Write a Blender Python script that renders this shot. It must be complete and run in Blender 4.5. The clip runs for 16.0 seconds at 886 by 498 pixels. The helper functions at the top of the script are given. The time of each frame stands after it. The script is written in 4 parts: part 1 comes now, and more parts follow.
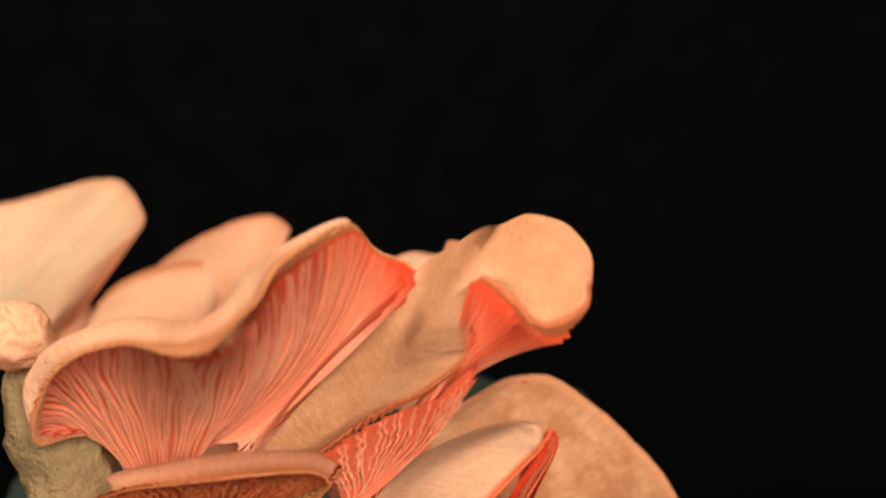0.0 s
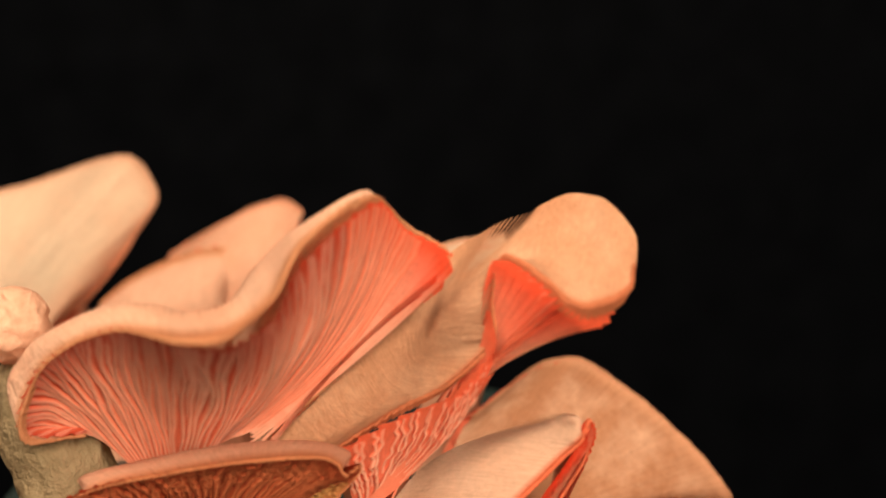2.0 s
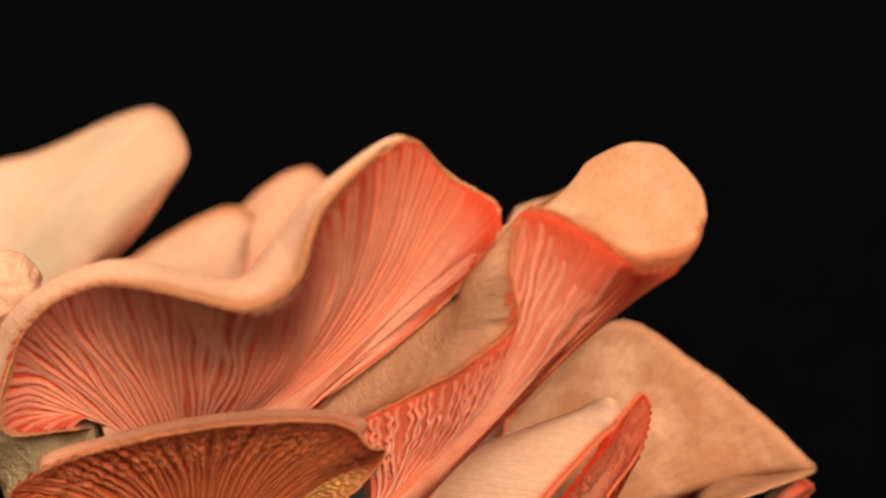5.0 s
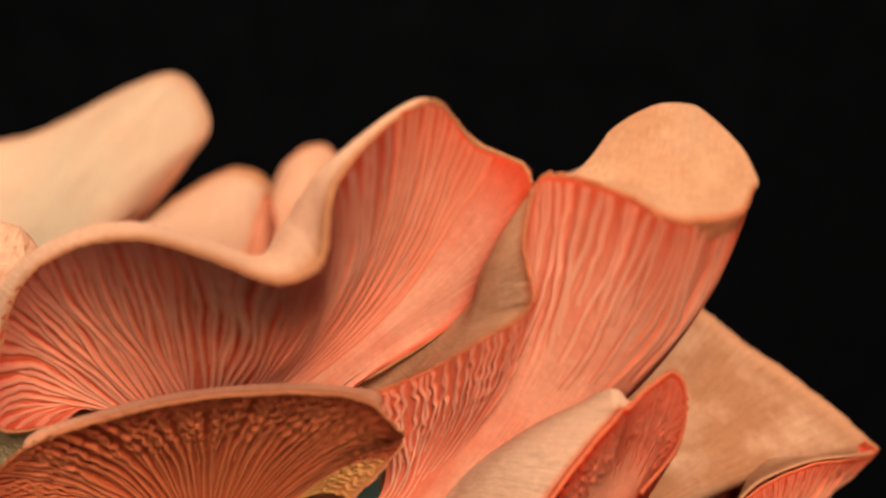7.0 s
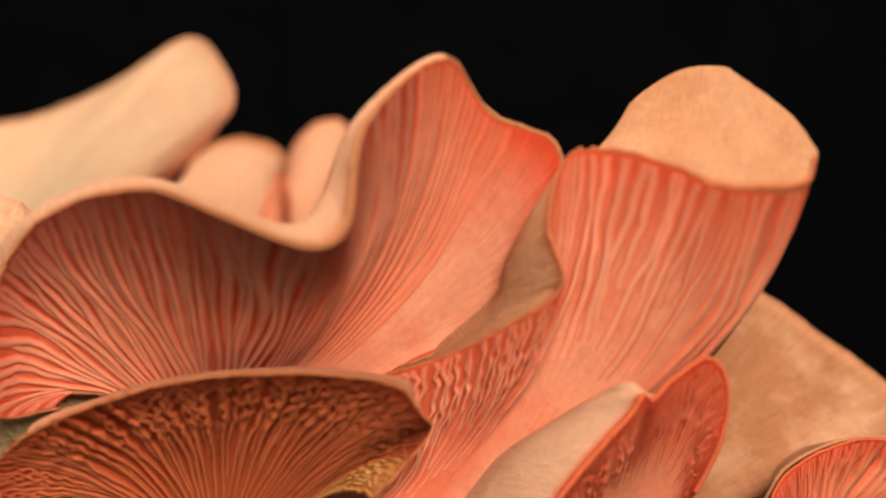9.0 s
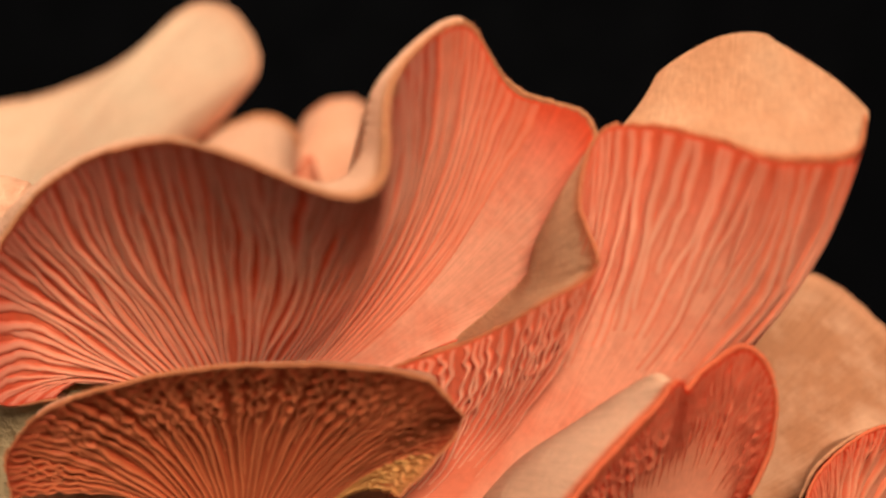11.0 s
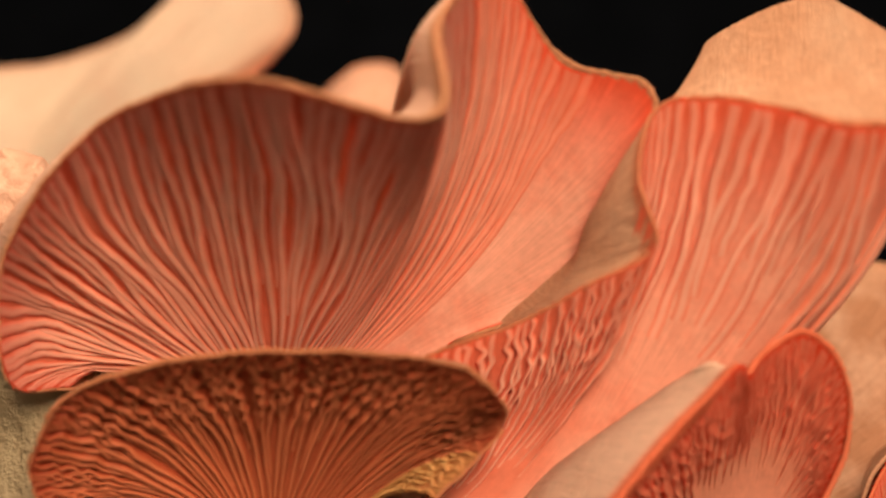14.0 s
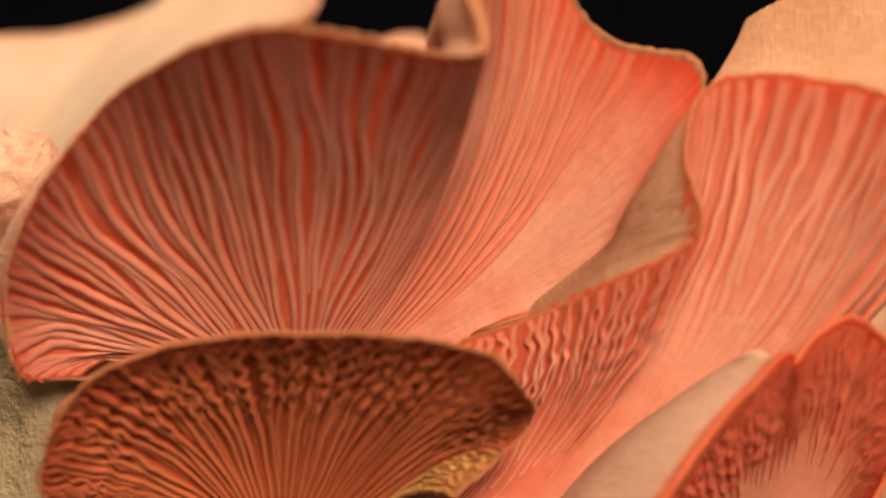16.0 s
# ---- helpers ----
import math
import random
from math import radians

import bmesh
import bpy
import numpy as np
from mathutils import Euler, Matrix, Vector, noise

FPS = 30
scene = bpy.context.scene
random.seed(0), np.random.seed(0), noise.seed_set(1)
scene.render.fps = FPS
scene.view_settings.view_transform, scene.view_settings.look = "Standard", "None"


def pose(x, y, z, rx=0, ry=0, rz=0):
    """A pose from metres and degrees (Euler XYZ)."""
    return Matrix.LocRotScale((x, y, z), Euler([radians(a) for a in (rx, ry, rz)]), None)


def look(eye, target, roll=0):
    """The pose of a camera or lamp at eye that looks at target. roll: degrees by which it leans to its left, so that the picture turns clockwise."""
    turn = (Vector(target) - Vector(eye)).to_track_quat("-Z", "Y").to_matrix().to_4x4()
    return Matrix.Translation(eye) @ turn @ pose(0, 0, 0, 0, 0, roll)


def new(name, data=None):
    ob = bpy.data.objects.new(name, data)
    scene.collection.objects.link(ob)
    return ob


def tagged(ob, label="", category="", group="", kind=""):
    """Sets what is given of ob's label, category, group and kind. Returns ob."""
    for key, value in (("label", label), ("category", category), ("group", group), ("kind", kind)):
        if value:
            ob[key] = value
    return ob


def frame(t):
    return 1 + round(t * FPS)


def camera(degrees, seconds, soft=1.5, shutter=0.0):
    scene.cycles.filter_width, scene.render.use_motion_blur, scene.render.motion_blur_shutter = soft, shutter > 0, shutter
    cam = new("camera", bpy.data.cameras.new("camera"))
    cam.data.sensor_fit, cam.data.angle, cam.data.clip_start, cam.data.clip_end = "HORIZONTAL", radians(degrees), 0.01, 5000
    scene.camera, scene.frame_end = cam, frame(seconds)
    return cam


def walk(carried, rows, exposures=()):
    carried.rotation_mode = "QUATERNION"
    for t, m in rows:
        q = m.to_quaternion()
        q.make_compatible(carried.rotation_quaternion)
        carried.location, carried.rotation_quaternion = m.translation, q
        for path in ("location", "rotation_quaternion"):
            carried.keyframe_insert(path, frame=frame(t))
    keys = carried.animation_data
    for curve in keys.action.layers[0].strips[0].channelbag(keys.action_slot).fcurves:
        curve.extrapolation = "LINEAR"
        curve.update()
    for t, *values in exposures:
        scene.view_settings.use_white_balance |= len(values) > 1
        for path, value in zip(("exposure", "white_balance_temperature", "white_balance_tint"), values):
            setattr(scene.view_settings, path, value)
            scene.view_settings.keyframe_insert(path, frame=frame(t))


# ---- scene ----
# ------------------------------------------------------------------ camera
cam = camera(40.0, 16.0, soft=2.2)
cam.data.dof.use_dof = True
cam.data.dof.aperture_fstop = 8.0
walk(cam, [
    (0.0, pose(0.01028, -0.21756, 0.06520, 77.556, 1.210, -1.836)),
    (1.0, pose(0.00676, -0.21157, 0.05783, 78.696, 1.192, -2.093)),
    (2.0, pose(0.00477, -0.20517, 0.04961, 80.001, 1.147, -2.018)),
    (3.0, pose(0.00376, -0.19854, 0.04101, 81.420, 1.069, -1.719)),
    (4.0, pose(0.00330, -0.19185, 0.03243, 82.908, 0.954, -1.290)),
    (5.0, pose(0.00303, -0.18526, 0.02414, 84.423, 0.803, -0.807)),
    (6.0, pose(0.00272, -0.17892, 0.01638, 85.930, 0.621, -0.334)),
    (7.0, pose(0.00219, -0.17294, 0.00927, 87.399, 0.412, 0.081)),
    (8.0, pose(0.00136, -0.16742, 0.00288, 88.807, 0.186, 0.406)),
    (9.0, pose(0.00019, -0.16242, -0.00276, 90.135, -0.050, 0.621)),
    (10.0, pose(-0.00131, -0.15791, -0.00767, 91.370, -0.289, 0.726)),
    (11.0, pose(-0.00307, -0.15385, -0.01191, 92.504, -0.528, 0.732)),
    (12.0, pose(-0.00501, -0.15011, -0.01554, 93.534, -0.764, 0.665)),
    (13.0, pose(-0.00699, -0.14651, -0.01867, 94.463, -1.001, 0.568)),
    (14.0, pose(-0.00882, -0.14282, -0.02138, 95.296, -1.244, 0.496)),
    (15.0, pose(-0.01029, -0.13875, -0.02381, 96.044, -1.504, 0.518)),
    (16.0, pose(-0.01117, -0.13395, -0.02607, 96.724, -1.795, 0.719)),
], [(0.0, 0.0), (4.0, 0.02), (7.0, -0.14), (16.0, -0.12)])

# ------------------------------------------------------------------ world and lamps
world = bpy.data.worlds.new("studio_dark")
scene.world = world
world.use_nodes = True
world.node_tree.nodes["Background"].inputs[0].default_value = (0.004, 0.004, 0.004, 1)
world.node_tree.nodes["Background"].inputs[1].default_value = 0.3


def softbox(eye, target, size, watts, color):
    lamp = bpy.data.lights.new("softbox_light", "AREA")
    lamp.shape, lamp.size, lamp.size_y, lamp.energy, lamp.color = "RECTANGLE", size[0], size[1], watts, color
    ob = new("softbox_light", lamp)
    ob.matrix_world = look(eye, target)
    return ob


softbox((0.12, -0.57, 0.30), (0, 0, 0), (0.32, 0.28), 9.7, (1.0, 0.81, 0.63))
softbox((-0.20, -0.10, 0.52), (0, 0, 0), (0.30, 0.30), 5.0, (1.0, 0.81, 0.63))
# added low fill with no known source, brightens the gill undersides
softbox((-0.22, -0.62, -0.06), (0, 0, 0), (0.30, 0.26), 0.65, (1.0, 0.80, 0.61))


# ------------------------------------------------------------------ materials
def material(name, rough=0.6):
    m = bpy.data.materials.new(name)
    m.use_nodes = True
    nt = m.node_tree
    b = nt.nodes["Principled BSDF"]
    b.inputs["Roughness"].default_value = rough
    return m, nt, b


def node(nt, kind, **values):
    n = nt.nodes.new(kind)
    for k, v in values.items():
        n.inputs[k].default_value = v
    return n


def noise_tex(nt, vec, scale, detail=4.0, rough=0.55):
    n = node(nt, "ShaderNodeTexNoise", Scale=scale, Detail=detail, Roughness=rough)
    nt.links.new(vec, n.inputs["Vector"])
    return n.outputs["Fac"]


def ramp(nt, fac, stops):
    r = nt.nodes.new("ShaderNodeValToRGB")
    while len(r.color_ramp.elements) < len(stops):
        r.color_ramp.elements.new(0.5)
    for e, (p, c) in zip(r.color_ramp.elements, stops):
        e.position, e.color = p, (*c, 1)
    nt.links.new(fac, r.inputs[0])
    return r.outputs[0]


def mix(nt, fac, a, b, blend="MIX"):
    n = nt.nodes.new("ShaderNodeMix")
    n.data_type, n.blend_type = "RGBA", blend
    for sock, v in ((n.inputs[0], fac), (n.inputs[6], a), (n.inputs[7], b)):
        if isinstance(v, (int, float)):
            sock.default_value = v
        elif isinstance(v, tuple):
            sock.default_value = (*v, 1)
        else:
            nt.links.new(v, sock)
    return n.outputs[2]


def bump(nt, b, fac, strength, dist):
    n = node(nt, "ShaderNodeBump", Strength=strength, Distance=dist)
    nt.links.new(fac, n.inputs["Height"])
    nt.links.new(n.outputs[0], b.inputs["Normal"])


def translucent(nt, b, col, share):
    """Part of the light passes through thin flesh."""
    tr = nt.nodes.new("ShaderNodeBsdfTranslucent")
    mx = nt.nodes.new("ShaderNodeMixShader")
    mx.inputs[0].default_value = share
    nt.links.new(col, tr.inputs[0])
    nt.links.new(b.outputs[0], mx.inputs[1])
    nt.links.new(tr.outputs[0], mx.inputs[2])
    nt.links.new(mx.outputs[0], nt.nodes["Material Output"].inputs[0])


def flesh_material(name, near, mid, far, spots, fuzz=0.5, flank=None, band=(0.01, 0.06)):
    """Cap flesh: colour runs from the margin (v = 0) inwards, with blotches and a felty grain."""
    m, nt, b = material(name, 0.62)
    tc = nt.nodes.new("ShaderNodeTexCoord")
    uv = nt.nodes.new("ShaderNodeUVMap")
    sep = nt.nodes.new("ShaderNodeSeparateXYZ")
    nt.links.new(uv.outputs[0], sep.inputs[0])
    base = ramp(nt, sep.outputs[1], [(0.0, near), (band[0], near), (band[1], mid), (1.0, far)])
    if flank:
        side = node(nt, "ShaderNodeMapRange", **{"From Min": flank[0], "From Max": flank[1]})
        nt.links.new(sep.outputs[0], side.inputs[0])
        inner = ramp(nt, sep.outputs[1], [(0.02, flank[3]), (0.26, flank[2])])
        base = mix(nt, side.outputs[0], base, inner)
    geo = nt.nodes.new("ShaderNodeNewGeometry")
    big = noise_tex(nt, geo.outputs["Position"], 90, 5, 0.6)
    blot = ramp(nt, big, [(0.42, (0, 0, 0)), (0.66, (1, 1, 1))])
    inward = ramp(nt, sep.outputs[1], [(0.01, (0, 0, 0)), (0.12, (0.75, 0.75, 0.75))])
    blot = mix(nt, 1.0, blot, inward, "MULTIPLY")
    col = mix(nt, blot, base, spots)
    fine = noise_tex(nt, geo.outputs["Position"], 900, 3, 0.6)
    mot = ramp(nt, fine, [(0.3, (0.93, 0.92, 0.91)), (0.7, (1.04, 1.03, 1.02))])
    col = mix(nt, 1.0, col, mot, "MULTIPLY")
    along = nt.nodes.new("ShaderNodeVectorMath")
    along.operation = "MULTIPLY"
    along.inputs[1].default_value = (7.0, 2.2, 1.0)
    nt.links.new(uv.outputs[0], along.inputs[0])
    fibre = noise_tex(nt, along.outputs[0], 2.6, 5, 0.65)
    streak = ramp(nt, fibre, [(0.32, (0.88, 0.84, 0.81)), (0.66, (1.06, 1.06, 1.06))])
    col = mix(nt, 1.0, col, streak, "MULTIPLY")
    nt.links.new(col, b.inputs["Base Color"])
    b.inputs["Specular IOR Level"].default_value = 0.15
    felt = nt.nodes.new("ShaderNodeMath")
    felt.operation = "MULTIPLY_ADD"
    nt.links.new(fine, felt.inputs[0])
    felt.inputs[1].default_value = 0.35
    nt.links.new(big, felt.inputs[2])
    wrinkle = noise_tex(nt, geo.outputs["Position"], 330, 4, 0.7)
    patch = ramp(nt, noise_tex(nt, geo.outputs["Position"], 38, 2, 0.5), [(0.45, (0.15, 0.15, 0.15)), (0.62, (1, 1, 1))])
    folds = nt.nodes.new("ShaderNodeMath")
    folds.operation = "MULTIPLY"
    nt.links.new(wrinkle, folds.inputs[0])
    nt.links.new(patch, folds.inputs[1])
    total = nt.nodes.new("ShaderNodeMath")
    nt.links.new(felt.outputs[0], total.inputs[0])
    nt.links.new(folds.outputs[0], total.inputs[1])
    ribbed = nt.nodes.new("ShaderNodeMath")
    ribbed.operation = "MULTIPLY_ADD"
    nt.links.new(fibre, ribbed.inputs[0])
    ribbed.inputs[1].default_value = 0.7
    nt.links.new(total.outputs[0], ribbed.inputs[2])
    bump(nt, b, ribbed.outputs[0], fuzz, 0.0018)
    translucent(nt, b, col, 0.42)
    return m


def mid_colour(a, b):
    return tuple(0.5 * (p + q) for p, q in zip(a, b))


def gill_material(name, edge, body, deep, zone=(0.80, 0.99)):
    """Gills: highlight and groove shade painted in, paler along the free edge (x of the map), pigment by the way to
    the margin (y).
    """
    m, nt, b = material(name, 0.5)
    uv = nt.nodes.new("ShaderNodeUVMap")
    sep = nt.nodes.new("ShaderNodeSeparateXYZ")
    nt.links.new(uv.outputs[0], sep.inputs[0])
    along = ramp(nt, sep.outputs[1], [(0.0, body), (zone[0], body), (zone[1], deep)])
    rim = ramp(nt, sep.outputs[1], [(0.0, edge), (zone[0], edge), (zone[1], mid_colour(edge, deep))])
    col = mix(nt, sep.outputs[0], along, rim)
    geo = nt.nodes.new("ShaderNodeNewGeometry")
    fine = noise_tex(nt, geo.outputs["Position"], 320, 4, 0.6)
    mot = ramp(nt, fine, [(0.3, (0.92, 0.90, 0.89)), (0.7, (1.04, 1.03, 1.03))])
    col = mix(nt, 1.0, col, mot, "MULTIPLY")
    info = nt.nodes.new("ShaderNodeObjectInfo")
    own = ramp(nt, info.outputs["Random"], [(0.0, (0.94, 0.92, 0.91)), (1.0, (1.04, 1.04, 1.04))])
    col = mix(nt, 1.0, col, own, "MULTIPLY")
    nt.links.new(col, b.inputs["Base Color"])
    b.inputs["Specular IOR Level"].default_value = 0.12
    bump(nt, b, fine, 0.15, 0.0005)
    translucent(nt, b, col, 0.4)
    return m


TOP_PEACH = flesh_material("peach_cap_skin", (0.64, 0.29, 0.14), (0.83, 0.54, 0.375), (0.78, 0.46, 0.305), (0.81, 0.48, 0.32), fuzz=0.65, band=(0.03, 0.12))
TOP_HOLLOW = flesh_material("peach_hollow_skin", (0.64, 0.22, 0.10), (0.67, 0.365, 0.21), (0.61, 0.31, 0.165), (0.73, 0.44, 0.27), fuzz=0.55)
TOP_CURL = flesh_material("peach_curl_skin", (0.80, 0.20, 0.09), (0.80, 0.52, 0.36), (0.78, 0.49, 0.33), (0.82, 0.56, 0.40), fuzz=0.5)
TOP_CREAM = flesh_material("cream_cap_skin", (0.70, 0.42, 0.27), (0.72, 0.53, 0.37), (0.74, 0.62, 0.45), (0.74, 0.51, 0.35), fuzz=0.45, flank=(4.6, 6.4, (0.72, 0.43, 0.28), (0.82, 0.34, 0.19)))
TOP_PINK = flesh_material("coral_cap_skin", (0.74, 0.20, 0.10), (0.76, 0.27, 0.15), (0.76, 0.30, 0.18), (0.78, 0.32, 0.19))
TOP_BROWN = flesh_material("tan_cap_skin", (0.66, 0.34, 0.19), (0.48, 0.225, 0.115), (0.46, 0.21, 0.105), (0.74, 0.46, 0.30))
TOP_CORAL = flesh_material("coral_peach_cap_skin", (0.70, 0.27, 0.12), (0.83, 0.48, 0.325), (0.80, 0.46, 0.31), (0.82, 0.46, 0.30), band=(0.03, 0.14))
TOP_ROSE = flesh_material("rose_cap_skin", (0.72, 0.34, 0.20), (0.80, 0.46, 0.30), (0.78, 0.39, 0.24), (0.81, 0.49, 0.33))
# coral beds are darker than their gills: shade between the blades is painted in
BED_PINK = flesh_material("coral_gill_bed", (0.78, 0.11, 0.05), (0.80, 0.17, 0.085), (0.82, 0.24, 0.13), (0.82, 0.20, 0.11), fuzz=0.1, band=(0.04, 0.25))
# fan flank: salmon flesh, painted paler where light falls; red rim also mimics glow
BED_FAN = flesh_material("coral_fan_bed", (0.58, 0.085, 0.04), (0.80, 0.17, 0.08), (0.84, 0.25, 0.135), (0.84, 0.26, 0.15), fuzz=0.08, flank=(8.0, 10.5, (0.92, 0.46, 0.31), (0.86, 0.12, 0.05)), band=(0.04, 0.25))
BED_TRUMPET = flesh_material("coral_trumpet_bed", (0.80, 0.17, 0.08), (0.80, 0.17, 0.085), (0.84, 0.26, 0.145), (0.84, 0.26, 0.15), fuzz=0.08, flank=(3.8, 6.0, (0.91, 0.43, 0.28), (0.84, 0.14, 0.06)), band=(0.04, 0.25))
BED_TAN = flesh_material("brown_coral_gill_bed", (0.40, 0.06, 0.022), (0.46, 0.09, 0.034), (0.50, 0.12, 0.048), (0.48, 0.105, 0.04), fuzz=0.1, flank=(9.6, 10.4, (0.66, 0.40, 0.13), (0.50, 0.22, 0.07)), band=(0.04, 0.25))
BED_CURL = flesh_material("red_edged_bed", (0.88, 0.09, 0.03), (0.90, 0.35, 0.205), (0.91, 0.44, 0.29), (0.90, 0.38, 0.235), fuzz=0.1, band=(0.06, 0.36))
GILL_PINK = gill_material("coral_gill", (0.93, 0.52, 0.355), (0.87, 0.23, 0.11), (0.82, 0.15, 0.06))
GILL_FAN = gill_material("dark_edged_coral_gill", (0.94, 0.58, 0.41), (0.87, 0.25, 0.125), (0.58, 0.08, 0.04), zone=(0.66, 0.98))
GILL_TAN = gill_material("tan_coral_gill", (0.70, 0.22, 0.09), (0.50, 0.085, 0.03), (0.36, 0.045, 0.015))
GILL_OLIVE = gill_material("yellowed_gill", (0.74, 0.42, 0.15), (0.66, 0.32, 0.10), (0.55, 0.16, 0.05))
GILL_RED = gill_material("red_coral_gill", (0.92, 0.42, 0.25), (0.87, 0.24, 0.12), (0.88, 0.11, 0.042), zone=(0.62, 0.95))
STALK_PINK = flesh_material("pink_stalk_skin", (0.76, 0.34, 0.20), (0.74, 0.36, 0.22), (0.74, 0.44, 0.29), (0.76, 0.38, 0.24), fuzz=0.5)
STALK_SKIN = flesh_material("downy_stalk_skin", (0.46, 0.33, 0.19), (0.45, 0.33, 0.19), (0.34, 0.26, 0.14), (0.52, 0.37, 0.22), fuzz=0.9)


def plain_material(name, color, rough, scale=40, vary=0.25, relief=0.001):
    m, nt, b = material(name, rough)
    geo = nt.nodes.new("ShaderNodeNewGeometry")
    fac = noise_tex(nt, geo.outputs["Position"], scale, 5, 0.6)
    lo = tuple(c * (1 - vary) for c in color)
    hi = tuple(c * (1 + vary) for c in color)
    nt.links.new(ramp(nt, fac, [(0.3, lo), (0.7, hi)]), b.inputs["Base Color"])
    bump(nt, b, fac, 0.4, relief)
    return m


CLOTH = plain_material("black_cloth", (0.0030, 0.0034, 0.0042), 1.0, 30)
CLOTH.node_tree.nodes["Principled BSDF"].inputs["Specular IOR Level"].default_value = 0.0
BAG_FILM = plain_material("dark_green_bag_film", (0.014, 0.026, 0.023), 0.75, 60, 0.5, 0.004)
BAG_FILM.node_tree.nodes["Principled BSDF"].inputs["Specular IOR Level"].default_value = 0.2


# ------------------------------------------------------------------ mesh helpers
def mesh_object(name, verts, faces, mat, parent=None, uvs=None, label="", normals=None):
    me = bpy.data.meshes.new(name)
    if normals is not None:
        f = faces[len(faces) // 2]
        way = np.cross(verts[f[1]] - verts[f[0]], verts[f[3]] - verts[f[0]])
        if np.dot(way, normals[f[0]]) < 0:
            faces = [q[::-1] for q in faces]
    me.from_pydata([tuple(v) for v in verts], [], faces)
    if uvs is not None:
        layer = me.uv_layers.new(name="UVMap")
        idx = np.empty(len(me.loops), dtype=np.int32)
        me.loops.foreach_get("vertex_index", idx)
        layer.data.foreach_set("uv", np.asarray(uvs, dtype=np.float32)[idx].ravel())
    me.materials.append(mat)
    me.shade_smooth()
    if normals is not None:
        me.normals_split_custom_set_from_vertices([tuple(v) for v in normals])
    ob = new(name, me)
    if parent is not None:
        ob.parent = parent
    return tagged(ob, label) if label else ob


def grid_faces(rows, cols):
    return [(r * cols + c, r * cols + c + 1, (r + 1) * cols + c + 1, (r + 1) * cols + c)
            for r in range(rows - 1) for c in range(cols - 1)]


PIECES = {}


def spline(pts, u):
    """Catmull-Rom through pts (n x 3), open ends, at the parameters u (0 to n - 1)."""
    known = PIECES.get(id(pts))
    if known is None or known[0] is not pts:
        p = np.asarray(pts, float)
        e = np.vstack([2 * p[0] - p[1], p, 2 * p[-1] - p[-2]])
        p0, p1, p2, p3 = e[:-3], e[1:-2], e[2:-1], e[3:]
        known = (pts, np.stack([p1, (p2 - p0) / 2, p0 - 2.5 * p1 + 2 * p2 - p3 / 2, 1.5 * (p1 - p2) + (p3 - p0) / 2]))
        PIECES[id(pts)] = known
    c = known[1]
    u = np.asarray(u, float)
    i = np.minimum(np.maximum(u.astype(int), 0), c.shape[1] - 1)
    s = (u - i)[..., None]
    k = c[:, i]
    return k[0] + s * (k[1] + s * (k[2] + s * k[3]))


def at_time(keys, t):
    """Smooth blend of arrays keyed by seconds."""
    ts = sorted(keys)
    t = min(max(t, ts[0]), ts[-1])
    k = max(i for i in range(len(ts) - 1) if ts[i] <= t) if t < ts[-1] else len(ts) - 2
    a, b = ts[k], ts[k + 1]
    pa, pb = np.asarray(keys[a], float), np.asarray(keys[b], float)
    slope = (pb - pa) / (b - a)
    ma = slope if k == 0 else 0.5 * (slope + (pa - np.asarray(keys[ts[k - 1]], float)) / (a - ts[k - 1]))
    mb = slope if k == len(ts) - 2 else 0.5 * (slope + (np.asarray(keys[ts[k + 2]], float) - pb) / (ts[k + 2] - b))
    h, s = b - a, (t - a) / (b - a)
    return ((2 * s ** 3 - 3 * s ** 2 + 1) * pa + (s ** 3 - 2 * s ** 2 + s) * h * ma
            + (-2 * s ** 3 + 3 * s ** 2) * pb + (s ** 3 - s ** 2) * h * mb)


def unit(a):
    return a / np.maximum(np.linalg.norm(a, axis=-1, keepdims=True), 1e-9)


# ------------------------------------------------------------------ growth of the caps: rim and foot in millimetres
FAN = {}
FAN[0] = dict(
    rim=[(-55.6, 13.6, -21.7), (-63.7, 9.6, -19.3), (-59.7, 3.8, -8.8), (-51.6, -3.2, -0.6), (-40.9, -10.5, 3.9), (-33.9, -18.2, 5.0), (-27.7, -21.0, 4.4), (-23.1, -17.1, 3.9), (-16.8, -15.3, 9.7), (-11.8, -14.1, 16.2), (0.3, -5.9, 22.8), (4.4, 2.1, 17.2), (10.8, 1.0, 12.2), (-3.2, 11.8, -5.8), (-19.8, 14.2, -22.6), (-29.4, 14.2, -31.3)],
    foot=[(-51.8, 15.8, -31.2), (-39.3, 17.6, -34.3), (-24.9, 15.0, -30.6)])
FAN[0]["top"] = [(-64.9, 13.1, -17.7), (-61.0, 10.4, -5.2), (-56.3, 6.6, -0.8), (-45.6, 3.1, 3.6), (-36.4, -0.3, 4.8), (-29.2, -0.1, 6.0), (-22.7, 1.3, 15.2), (-19.2, -0.3, 21.2), (-11.3, -1.2, 25.8), (-3.7, -0.1, 22.4)]
